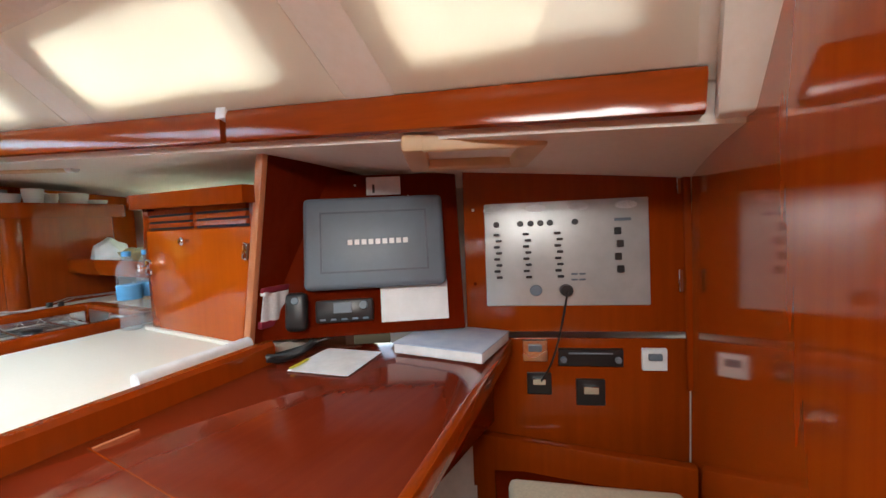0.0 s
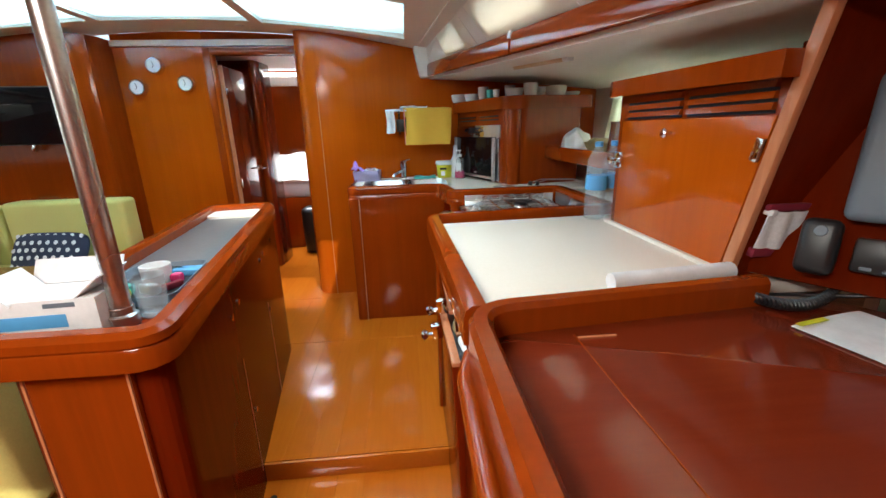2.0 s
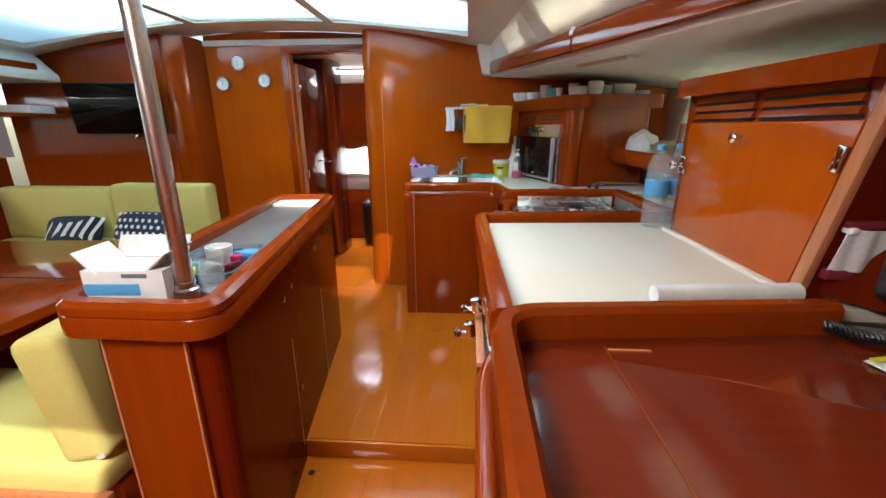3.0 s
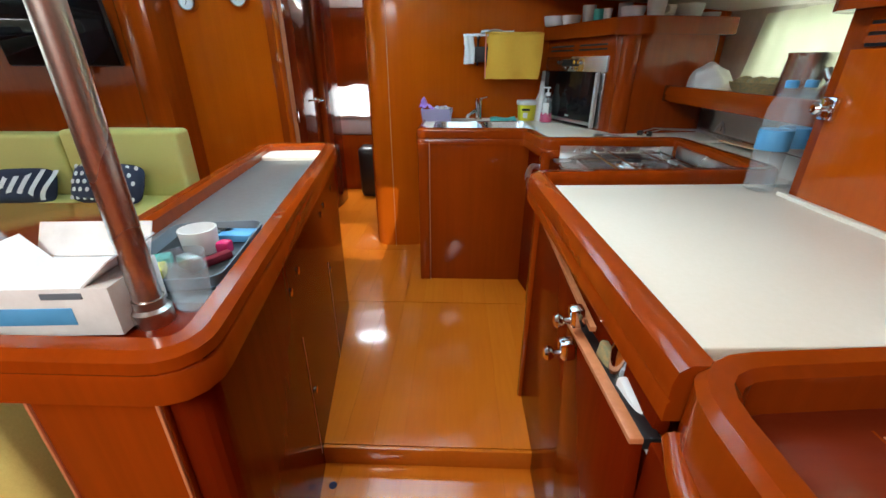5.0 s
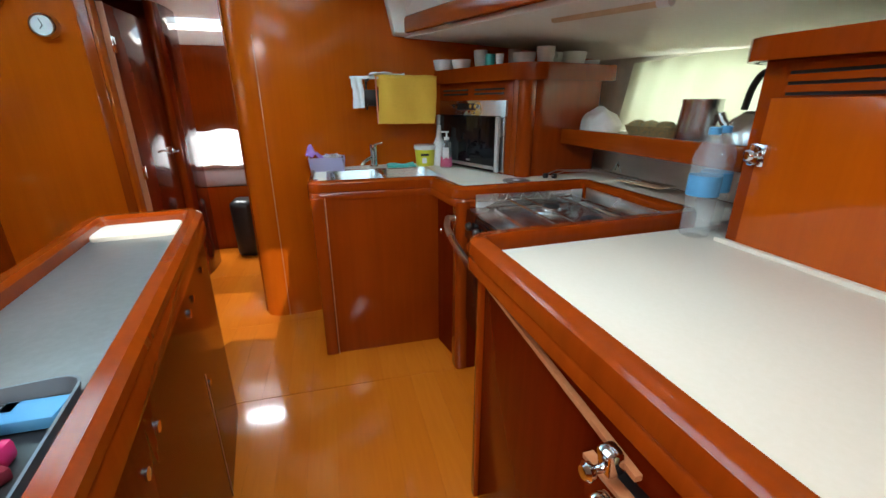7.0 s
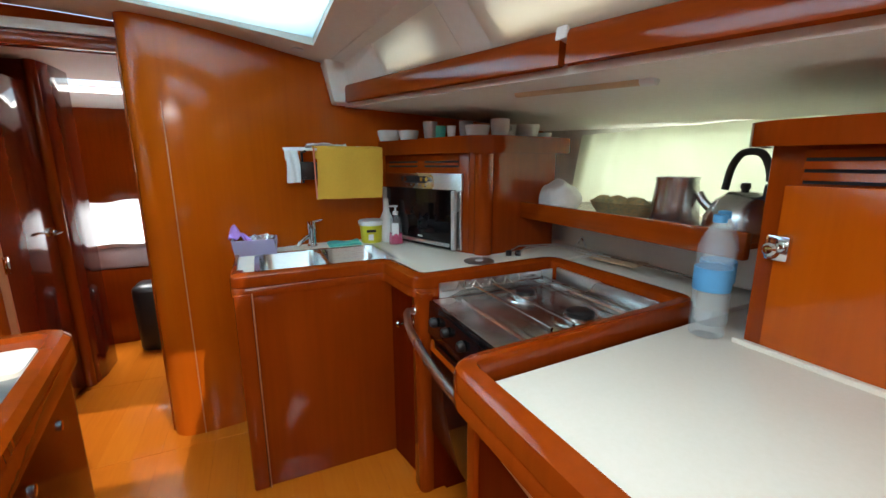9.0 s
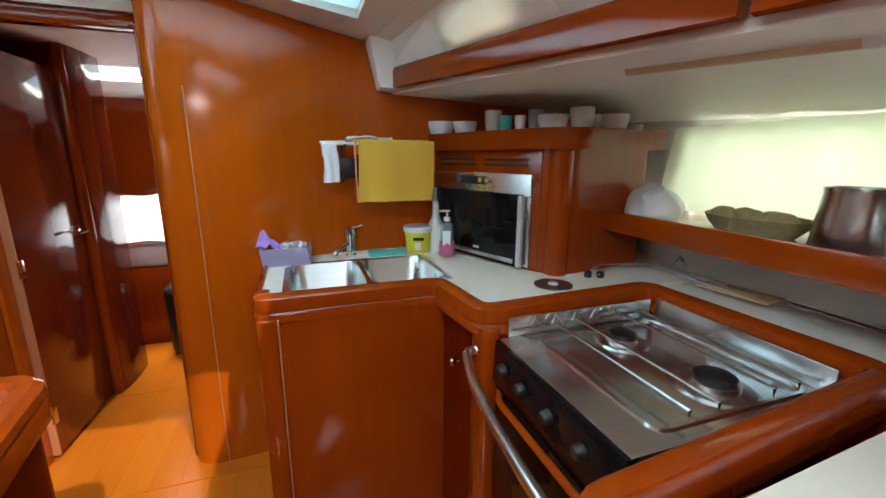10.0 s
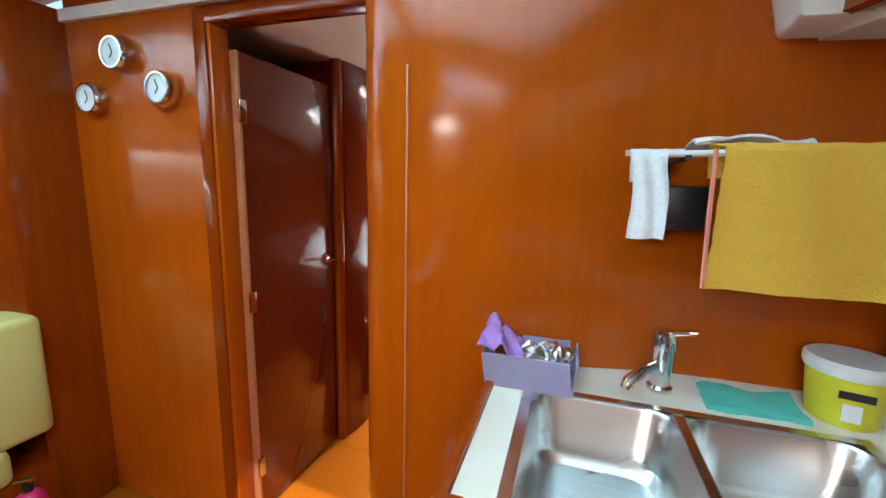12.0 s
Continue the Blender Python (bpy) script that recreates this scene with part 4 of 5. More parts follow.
part("tub", join(*[hexa([(-0.055 + a, 4.25 + b, ZC), (-0.055 + a + w, 4.25 + b, ZC), (-0.055 + a + w, 4.25 + b + d, ZC), (-0.055 + a, 4.25 + b + d, ZC)], [(-0.065 + a * 1.1, 4.245 + b * 1.05, ZC + .075), (-0.065 + a * 1.1 + w, 4.245 + b * 1.05, ZC + .075), (-0.065 + a * 1.1 + w, 4.245 + b * 1.05 + d, ZC + .075), (-0.065 + a * 1.1, 4.245 + b * 1.05 + d, ZC + .075)]) for a, b, w, d in ((0, 0, .004, .13), (.18, 0, .004, .13), (0, 0, .184, .004), (0, .126, .184, .004), (0, 0, .184, .13))][:4], block(-0.05, 4.255, ZC, 0.125, 4.375, ZC + .006, 0)), TUB, tubb)
for k in range(3):
    sc = bmesh.new()
    bmesh.ops.create_icosphere(sc, subdivisions=3, radius=0.032)
    crumple(sc, 0.018, 70, k)
    sc.transform(Matrix.Translation((0.045 + k * 0.03, 4.30 + 0.025 * (k % 2), ZC + 0.055)))
    part("scourer", sc, STEEL, tubb, "steel wool scourer", smooth=False)
cl = grid_sheet(lambda u, v: Vector((-0.075 + 0.10 * u, 4.25 + 0.12 * v, ZC + 0.085 + 0.045 * math.exp(-((u - .25) ** 2 + (v - .5) ** 2) * 9) - 0.06 * max(0, u - .6) + 0.010 * math.sin(13 * u + 9 * v))), 16, 16, 0.003)
part("cloth", crumple(cl, 0.012, 25), PURPLE, tubb, "crumpled lilac cloth")

bucket = thing("tub_bucket", (0.63, 4.35, ZC), "yellow tablet bucket with a white lid beside the sink", "bucket")
part("body", lathe([(0, 0), (0.052, 0), (0.055, 0.004), (0.064, 0.10), (0.064, 0.105)], (0.63, 4.36, ZC), 28), LEMON, bucket)
part("lid", lathe([(0.067, 0.098), (0.070, 0.104), (0.070, 0.120), (0.066, 0.125), (0.0, 0.123)], (0.63, 4.36, ZC), 28), WHITE, bucket, "white lid")
part("label_bar", slab(pose(0.615, 4.298, ZC + 0.07, 0, 0, -14), 0.05, 0.003, 0.014, 0), BLACK, bucket)
part("label_bar", slab(pose(0.613, 4.302, ZC + 0.035, 0, 0, -14), 0.028, 0.003, 0.032, 0), WHITE, bucket)
soap = thing("soap_bottle", (0.72, 4.25, ZC), "clear dispenser bottle half full of pink soap", "soap bottle")
part("body", lathe([(0, 0), (0.036, 0), (0.040, 0.006), (0.036, 0.06), (0.030, 0.10), (0.030, 0.14), (0.014, 0.155), (0.014, 0.165)], (0.735, 4.24, ZC), 20), PET, soap)
part("soap", lathe([(0, 0.004), (0.034, 0.004), (0.038, 0.008), (0.0345, 0.06), (0, 0.06)], (0.735, 4.24, ZC), 20), PINK, soap)
part("label_panel", slab(pose(0.722, 4.208, ZC + 0.085, 6, 0, -18), 0.036, 0.004, 0.07, 0.002), WHITE, soap)
part("pump", join(lathe([(0.016, 0.16), (0.016, 0.178), (0.005, 0.18), (0.005, 0.205)], (0.735, 4.24, ZC), 12), slab(pose(0.722, 4.235, ZC + 0.207, 0, 0, -15), 0.05, 0.016, 0.008, 0.003)), WHITE, soap)
spray = thing("spray_bottle", (0.72, 4.34, ZC), "tall white cleaning bottle in the corner", "bottle")
part("body", lathe([(0, 0), (0.034, 0), (0.036, 0.01), (0.036, 0.13), (0.018, 0.17), (0.016, 0.20), (0.012, 0.24), (0, 0.243)], (0.715, 4.345, ZC), 18), WHITE, spray)
sp = grid_sheet(lambda u, v: Vector((0.39 + 0.17 * u, 4.30 + 0.10 * v, ZC + 0.012 + 0.005 * math.sin(8 * u + 3) * math.sin(5 * v))), 14, 10, 0.012)
single("dish_cloth", crumple(sp, 0.004, 40), TEAL, "folded teal dish cloth behind the sink", "cloth")

# drying rack with towels on the bulkhead
rack = thing("towel_rack", (0.4, B, 1.4), "white folding rack on the bulkhead hung with towels", "towel rack")
YR = 4.28
part("rail", tube([(0.20, YR, 1.415), (0.60, YR, 1.425)], 0.006, 8), WHITE, rack)
part("rail", tube([(0.20, YR + 0.09, 1.425), (0.60, YR + 0.09, 1.435)], 0.006, 8), WHITE, rack)
for x in (0.29, 0.58):
    part("bracket", join(block(x, YR - .005, 1.405, x + .012, B, 1.42, 0.002), block(x, B - .02, 1.25, x + .012, B, 1.42, 0.002), block(x, YR + .06, 1.27, x + .012, B, 1.285, 0.002)), BLACK, rack)
part("spice_box", block(0.275, YR + 0.08, 1.27, 0.36, B - 0.03, 1.36, 0.006), BLACK, rack)


def hung(x0, x1, z0, z1, wave):
    def f(u, v):
        x = x0 + (x1 - x0) * u + 0.004 * math.sin(6 * v) + (0.03 * v if v < 0.75 else 0) * (x1 > 0.4)
        if v < 0.70:
            t = v / 0.70
            return Vector((x, YR - 0.012 - 0.012 * (1 - t) + wave * math.sin(11 * u + 2 * t), z0 + (z1 - z0) * t))
        t = (v - 0.70) / 0.30
        return Vector((x, YR - 0.012 + 0.03 * t + 0.01 * math.sin(math.pi * t), z1 + 0.012 * math.sin(math.pi * min(1, t * 1.4)) - 0.10 * max(0, t - 0.5)))
    return grid_sheet(f, 22, 26, 0.004)


yt = single("yellow_towel", crumple(hung(0.335, 0.665, 1.175, 1.425, 0.005), 0.003, 30), TOWEL, "yellow terry towel with a pink edge over the rack", "towel")
part("edge_binding", tube([(0.338, YR - 0.024, 1.18), (0.336, YR - 0.020, 1.30), (0.336, YR - 0.014, 1.425)], 0.004, 6), RIM, yt)
single("white_cloth", crumple(hung(0.205, 0.265, 1.26, 1.415, 0.003), 0.003, 30, 3), CLOTH, "small white cloth over the end of the rack", "cloth")
single("pink_cloth", crumple(grid_sheet(lambda u, v: Vector((0.31 + 0.20 * u, YR + 0.01 + 0.09 * v, 1.438 + 0.012 * math.sin(4 * u + 5 * v))), 12, 8, 0.005), 0.006, 30, 5), CLOTH, "white cloth with pink trim laid across the rack", "cloth")

# oven cabinet set across the corner
OA, OB = Vector((0.755, 4.50, 0)), Vector((0.995, 3.845, 0))
oc = thing("oven_cabinet", (1.0, 4.2, ZC), "rounded mahogany corner cabinet holding the oven", "cabinet")
oplan = soften([(0.735, 4.52), (0.985, 3.835), (1.075, 3.785), (1.50, 3.86), (1.60, 4.52)], 0.04, True)
part("body", prism([(p.x, p.y) for p in oplan], ZC, 1.40, 0.004), WOOD, oc)
ctop = soften([(0.69, 4.525), (0.955, 3.80), (1.07, 3.735), (1.56, 3.82), (1.61, 4.525)], 0.05, True)
part("cornice", prism([(p.x, p.y) for p in ctop], 1.395, 1.472, 0.012, 3), WOOD, oc)
OV = facing(OA, OB, 0.0, 1.12)
OW = (OB - OA).length
part("face_frame", slab(on(OV, 0, 0.04, 0.005), OW - 0.03, 0.50, 0.02, 0.003), WOOD, oc)
for k in range(2):
    for cx in (-0.15, 0.15):
        # Vent slots are dark bars; the shade inside them is put into the colour.
        part("louvre_shade", slab(on(OV, cx, 0.215 + 0.022 * k, 0.0165), 0.24, 0.009, 0.006, 0), DARK, oc)
part("corner_column", lathe([(0.045, ZC), (0.045, 1.39)], (1.035, 3.815, 0), 18), WOOD, oc)
ov = thing("built_in_oven", OV.translation, "stainless built-in oven with a black glass door", "oven")
part("frame", slab(on(OV, 0, -0.005, 0.018), 0.60, 0.37, 0.022, 0.004), STEEL, ov)
odoor = part("door", slab(on(OV, -0.01, -0.045, 0.036), 0.552, 0.295, 0.024, 0.004), GLASSY, ov, "black glass door")
part("window", slab(on(OV, -0.02, -0.04, 0.0485), 0.30, 0.15, 0.003, 0.001), GLASSY, odoor)
part("door_strip", slab(on(OV, -0.01, -0.170, 0.050), 0.50, 0.018, 0.010, 0.003), STEEL, odoor)
for sx in (-0.275, 0.272):
    part("handle", slab(on(OV, sx, -0.045, 0.052), 0.024, 0.29, 0.022, 0.006), SILVER, ov, "brushed metal side bar")
part("display", slab(on(OV, -0.03, 0.148, 0.030), 0.17, 0.036, 0.006, 0.002), BLACK, ov)
for cx in (-0.13, -0.09, 0.04, 0.08):
    disc("knob", on(OV, cx - 0.01, 0.15, 0.032), 0.012, 0.014, CHROME, ov)
for cx in (-0.08, -0.04, 0.0, 0.04):
    disc("button", on(OV, cx, 0.118, 0.028), 0.007, 0.006, CHROME, ov, 10)
part("logo_mark", slab(on(OV, 0.02, -0.145, 0.0488), 0.035, 0.010, 0.002, 0), SILVER, odoor)

# crockery on the cabinet
ZT = 1.472
crock = [("white_dish", 0.76, 4.40, 0.062, 0.055, WHITE), ("white_dish", 0.84, 4.30, 0.055, 0.05, WHITE), ("plastic_cup", 0.885, 4.10, 0.036, 0.08, SILVER), ("blue_cup", 0.93, 4.08, 0.030, 0.06, TEAL), ("white_cup", 0.955, 4.0, 0.022, 0.055, WHITE),
         ("plastic_cup", 1.06, 4.05, 0.036, 0.085, SILVER), ("white_bowl", 1.06, 3.93, 0.060, 0.055, WHITE), ("white_mug", 1.15, 3.87, 0.046, 0.08, WHITE), ("white_cup", 1.23, 3.92, 0.04, 0.06, WHITE), ("white_bowl", 1.34, 3.93, 0.07, 0.065, WHITE), ("saucer", 1.46, 3.95, 0.05, 0.03, WHITE)]
words = {"white_dish": "stacked white dish on the cabinet top", "plastic_cup": "grey plastic tumbler on the cabinet top", "blue_cup": "turquoise cup on the cabinet top", "white_cup": "small white cup on the cabinet top", "white_bowl": "white bowl on the cabinet top", "white_mug": "white mug on the cabinet top", "saucer": "pile of small white saucers on the cabinet top"}
for nm, x, y, r, h, mat in crock:
    pr = [(0, 0), (r * 0.75, 0), (r * 0.82, 0.004), (r * 0.96, h * 0.6), (r, h), (r - 0.004, h), (r * 0.9, h * 0.55), (r * 0.7, 0.008), (0, 0.008)]
    cup = single(nm, lathe(pr, (x, y, ZT), 22), mat, words[nm], nm.split("_")[-1], "crockery on the cabinet")
    if nm == "white_mug":
        part("handle", tube([(x + r, y, ZT + 0.06), (x + r + 0.022, y, ZT + 0.05), (x + r + 0.022, y, ZT + 0.03), (x + r - 0.004, y, ZT + 0.018)], 0.005, 8), WHITE, cup)

# shelf below the hull window, and what stands on it
shelf = thing("galley_shelf", (1.4, 3.3, 1.12), "varnished mahogany shelf below the hull window", "shelf")
part("board", block(1.27, 2.78, 1.115, 1.80, 3.92, 1.133, 0.003), WOOD_H, shelf)
part("front_fiddle", block(1.245, 2.78, 1.085, 1.272, 3.90, 1.163, 0.006), WOOD_H, shelf)
part("splash_panel", block(1.585, 2.86, 0.915, 1.61, 3.90, 1.115, 0), CREAM, shelf, "cream splash panel")
ZS = 1.133
pot = thing("steel_pot", (1.42, 3.03, ZS), "tapered stainless steel jug on the shelf", "jug")
part("body", lathe([(0, 0), (0.078, 0), (0.080, 0.006), (0.066, 0.15), (0.069, 0.165), (0.066, 0.165), (0.062, 0.15), (0.075, 0.01), (0, 0.01)], (1.40, 3.11, ZS), 28), STEEL, pot)
ket = thing("steel_kettle", (1.42, 2.82, ZS), "stainless steel kettle with a black loop handle on the shelf", "kettle")
KX, KY = 1.42, 2.90
part("body", lathe([(0, 0), (0.095, 0), (0.103, 0.012), (0.10, 0.05), (0.075, 0.10), (0.04, 0.125), (0, 0.13)], (KX, KY, ZS), 28), STEEL, ket)
part("lid_knob", lathe([(0.008, 0.125), (0.014, 0.14), (0.012, 0.152), (0, 0.154)], (KX, KY, ZS), 12), BLACK, ket)
part("handle", tube(soften([(KX, KY - 0.06, ZS + 0.10), (KX, KY - 0.065, ZS + 0.18), (KX, KY - 0.035, ZS + 0.245), (KX, KY + 0.025, ZS + 0.245), (KX, KY + 0.05, ZS + 0.20), (KX, KY + 0.06, ZS + 0.13)], 0.05), 0.011, 10), BLACK, ket)
part("spout", tube([(KX, KY + 0.08, ZS + 0.05), (KX - 0.01, KY + 0.12, ZS + 0.09), (KX - 0.01, KY + 0.135, ZS + 0.115)], 0.014, 10), STEEL, ket)
bask = thing("bread_basket", (1.42, 3.4, ZS), "woven oval basket of food on the shelf", "basket")
bk = lathe([(0, 0), (0.09, 0), (0.12, 0.035), (0.132, 0.06), (0.125, 0.06), (0.11, 0.035), (0.085, 0.01), (0, 0.01)], n=28, m=Matrix.Translation((1.43, 3.36, ZS)) @ Matrix.Diagonal((0.8, 1.15, 1, 1)))
part("basket", bk, BASKET, bask)
for k in range(5):
    f = bmesh.new()
    bmesh.ops.create_icosphere(f, subdivisions=2, radius=0.04)
    f.transform(Matrix.Translation((1.41 + 0.035 * (k % 2), 3.27 + 0.045 * k, ZS + 0.05)) @ Matrix.Diagonal((1, 1.2, 0.8, 1)))
    part("roll", crumple(f, 0.008, 20, k), BASKET, bask)
bag = bmesh.new()
bmesh.ops.create_icosphere(bag, subdivisions=4, radius=0.1)
bag.transform(Matrix.Translation((1.42, 3.74, ZS + 0.045)) @ Matrix.Diagonal((0.9, 1.2, 0.8, 1)))
crumple(bag, 0.03, 14)
for v in bag.verts:
    v.co.z = max(v.co.z, ZS + 0.001)
single("plastic_bag", bag, WHITE, "crumpled white plastic bag on the shelf", "bag")

toast = thing("toasting_rack", (1.4, 3.5, ZC), "wire camping toaster lying behind the hob", "toaster")
wires = [tube([(1.12, 3.74, ZC + 0.012), (1.22, 3.78, ZC + 0.03), (1.42, 3.74, ZC + 0.03), (1.5, 3.3, ZC + 0.012), (1.5, 2.95, ZC + 0.01)], 0.003, 6), tube([(1.14, 3.70, ZC + 0.012), (1.24, 3.74, ZC + 0.03), (1.40, 3.70, ZC + 0.03), (1.44, 3.4, ZC + 0.012)], 0.003, 6), tube([(1.46, 3.66, ZC + 0.03), (1.47, 3.62, ZC + 0.085), (1.48, 3.6, ZC + 0.03), (1.5, 3.66, ZC + 0.07), (1.52, 3.7, ZC + 0.03)], 0.003, 6)]
part("wire_frame", join(*wires), STEEL, toast)
part("mesh_plate", slab(pose(1.47, 3.40, ZC + 0.012, 0, 0, 8), 0.11, 0.22, 0.006, 0.002), TAN, toast)
for x, y in ((1.13, 3.735), (1.17, 3.715)):
    part("foot", lathe([(0.014, 0), (0.014, 0.02), (0.01, 0.024)], (x, y, ZC), 12), BLACK, toast)
wd = single("worktop_disc", lathe([(0.068, 0), (0.068, 0.003), (0.018, 0.003), (0.016, 0.0035)], (0.945, 3.69, ZC), 32), material("dark steel disc", (0.16, 0.16, 0.16), 0.3, 0.8), "flat round dark steel cover in the worktop", "cover")
part("hub", lathe([(0.018, 0.0), (0.018, 0.006), (0, 0.006)], (0.945, 3.69, ZC), 16), WHITE, wd)

# gimballed stove
hob = thing("gimbal_stove", (0.9, 3.22, 0.1), "stainless gimballed gas stove with two burners", "stove")
ZH = 0.845
X0, X1, Y0, Y1 = 0.635, 1.215, 2.975, 3.495
part("hob_plate", block(X0, Y0, ZH - 0.02, X1, Y1, ZH, 0.006), STEEL, hob)
part("back_splash", block(X1 - 0.006, Y0 + 0.01, ZH, X1 + 0.004, Y1 - 0.01, ZH + 0.065, 0.002), STEEL, hob)
part("side_splash", block(X0 + 0.03, Y1 - 0.004, ZH, X1 - 0.02, Y1 + 0.004, ZH + 0.06, 0.002), STEEL, hob)
part("well_rim", sweep(soften([(X0 + .10, Y0 + .04, ZH + .003), (X1 - .04, Y0 + .04, ZH + .003), (X1 - .04, Y1 - .04, ZH + .003), (X0 + .10, Y1 - .04, ZH + .003)], 0.03, True), [(-.008, -.003), (-.004, .004), (.004, .004), (.008, -.003)], True), STEEL, hob)
for x, y, r in ((0.96, 3.36, 0.05), (0.99, 3.10, 0.06)):
    bn = part("burner", lathe([(r * 1.5, 0), (r * 1.4, 0.006), (r * 0.9, 0.008), (r * 0.85, 0.02), (r * 0.6, 0.024), (0, 0.024)], (x, y, ZH), 24), STEEL, hob)
    part("burner_cap", lathe([(r * 0.75, 0.022), (r * 0.75, 0.032), (r * 0.6, 0.036), (0, 0.036)], (x, y, ZH), 20), BLACK, bn)
for x in (0.80, 0.88, 1.04, 1.12):
    part("pan_bar", tube([(x, Y0 + 0.03, ZH + 0.02), (x, Y0 + 0.03, ZH + 0.042), (x, Y1 - 0.03, ZH + 0.042), (x, Y1 - 0.03, ZH + 0.02)], 0.004, 6), STEEL, hob)
for k in range(5):
    part("pot_holder_clip", tube([(0.72 + k * 0.07, Y1 - 0.03, ZH + 0.03), (0.74 + k * 0.07, Y1 - 0.02, ZH + 0.06), (0.76 + k * 0.07, Y1 - 0.04, ZH + 0.03)], 0.003, 5), CHROME, hob)
part("cross_bar", tube([(0.66, Y1 - 0.03, ZH + 0.035), (1.14, Y1 - 0.03, ZH + 0.035)], 0.004, 6), STEEL, hob)
part("control_panel", hexa([(X0 - .02, Y0, ZH - .13), (X0 + .02, Y0, ZH - .13), (X0 + .02, Y1, ZH - .13), (X0 - .02, Y1, ZH - .13)], [(X0 - .012, Y0, ZH - .002), (X0 + .02, Y0, ZH - .002), (X0 + .02, Y1, ZH - .002), (X0 - .012, Y1, ZH - .002)], 0.004), GLASSY, hob, "black control panel")
for y in (3.08, 3.2, 3.32, 3.42):
    part("control_knob", lathe([(0.018, 0), (0.018, 0.014), (0.012, 0.022), (0, 0.022)], n=14, m=pose(X0 - 0.018, y, ZH - 0.06, 0, -94, 0)), BLACK, hob)
part("oven_door", block(X0 - 0.012, Y0 + .01, 0.30, X0 + 0.02, Y1 - .01, ZH - 0.14, 0.006), GLASSY, hob)
part("door_rail", tube(soften([(X0 - .01, Y0 + .03, ZH - .155), (X0 - .035, Y0 + .08, ZH - .155), (X0 - .035, Y1 - .08, ZH - .155), (X0 - .01, Y1 - .03, ZH - .155)], 0.05), 0.010, 8), WOOD_H, hob, "red brown handle rail")
part("body", block(X0 + 0.022, Y0, 0.25, X1, Y1, ZH - 0.022, 0.004), BLACK, hob)
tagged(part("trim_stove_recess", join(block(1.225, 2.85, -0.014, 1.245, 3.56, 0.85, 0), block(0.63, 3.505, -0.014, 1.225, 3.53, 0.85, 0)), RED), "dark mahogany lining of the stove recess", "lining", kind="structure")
bar = thing("safety_bar", (0.5, 3.2, 0.8), "bowed stainless crash bar in front of the stove", "safety bar")
part("bar", tube(soften([(0.585, 3.55, 0.79), (0.545, 3.53, 0.80), (0.50, 3.38, 0.80), (0.475, 3.2, 0.80), (0.46, 3.02, 0.80), (0.46, 2.87, 0.80), (0.475, 2.84, 0.79)], 0.06), 0.013, 12), STEEL, bar)
for p in ((0.59, 3.555, 0.79), (0.47, 2.835, 0.79)):
    part("flange", lathe([(0.024, -0.006), (0.024, 0.006), (0.014, 0.012)], n=14, m=Matrix.Translation(p) @ pose(0, 0, 0, 0, -90, 0)), CHROME, bar)
part("button", lathe(kn, n=12, m=pose(0.575, 3.66, 0.70, 0, -90, 0)), CHROME, pen)

tl = thing("strip_light", (1.4, 3.5, 1.6), "slim tan strip light under the side deck", "lamp")
ma, mb2 = Vector((0.925, 3.40, 1.585)), Vector((1.03, 2.95, 1.560))
part("body", tube([ma, mb2], 0.015, 10), TAN, tl)
part("base", hexa([ma + Vector((-.012, 0, .008)), ma + Vector((.012, 0, .008)), mb2 + Vector((.012, 0, .008)), mb2 + Vector((-.012, 0, .008))], [ma + Vector((-.012, 0, .03)), ma + Vector((.012, 0, .03)), mb2 + Vector((.012, 0, .03)), mb2 + Vector((-.012, 0, .03))]), WHITE, tl)
part("end_cap", lathe([(0.017, -0.02), (0.018, 0), (0.017, 0.02)], n=12, m=look(mb2, ma)), WHITE, tl)

for x, y in ((0.30, 4.33), (-0.75, 4.33)):
    single("ceiling_spot", lathe([(0.03, -0.006), (0.03, 0.0), (0.02, 0.004)], (x, y, roof(x, y) - 0.002), 18), WHITE, "small round white fitting in the headliner", "spot fitting", "headliner fittings")

# ---- island ----
isl_o = [(-0.205, 1.945), (-0.455, 3.535), (-0.765, 3.50), (-0.565, 1.945)]
isl = thing("island_cabinet", (-0.5, 2.7, -0.085), "dark mahogany island cabinet with a raised rounded rail", "island")
io = soften(isl_o, 0.06, True)
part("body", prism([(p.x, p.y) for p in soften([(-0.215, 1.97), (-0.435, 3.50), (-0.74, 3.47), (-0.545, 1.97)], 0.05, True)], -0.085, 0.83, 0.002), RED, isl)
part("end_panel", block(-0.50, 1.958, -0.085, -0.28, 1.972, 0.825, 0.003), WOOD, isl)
for x in (-0.495, -0.285):
    part("end_bead", block(x - 0.003, 1.953, -0.085, x + 0.003, 1.962, 0.825, 0.001), EDGE, isl)
part("top", prism([(p.x, p.y) for p in soften([(-0.24, 1.97), (-0.50, 3.52), (-0.745, 3.48), (-0.545, 1.97)], 0.04, True)], 0.83, 0.86, 0.002), LINOLEUM, isl)
part("top_end", prism([(-0.255, 1.98), (-0.285, 2.12), (-0.555, 2.12), (-0.54, 1.98)], 0.858, 0.864, 0.001), RED, isl)
# Thin cream piece raised above the grey top at the forward end.
part("pale_end_piece", prism([(p.x, p.y) for p in soften([(-0.468, 3.34), (-0.495, 3.505), (-0.735, 3.475), (-0.715, 3.31)], 0.03, True)], 0.858, 0.874, 0.003), CREAM, isl, "cream raised end piece")
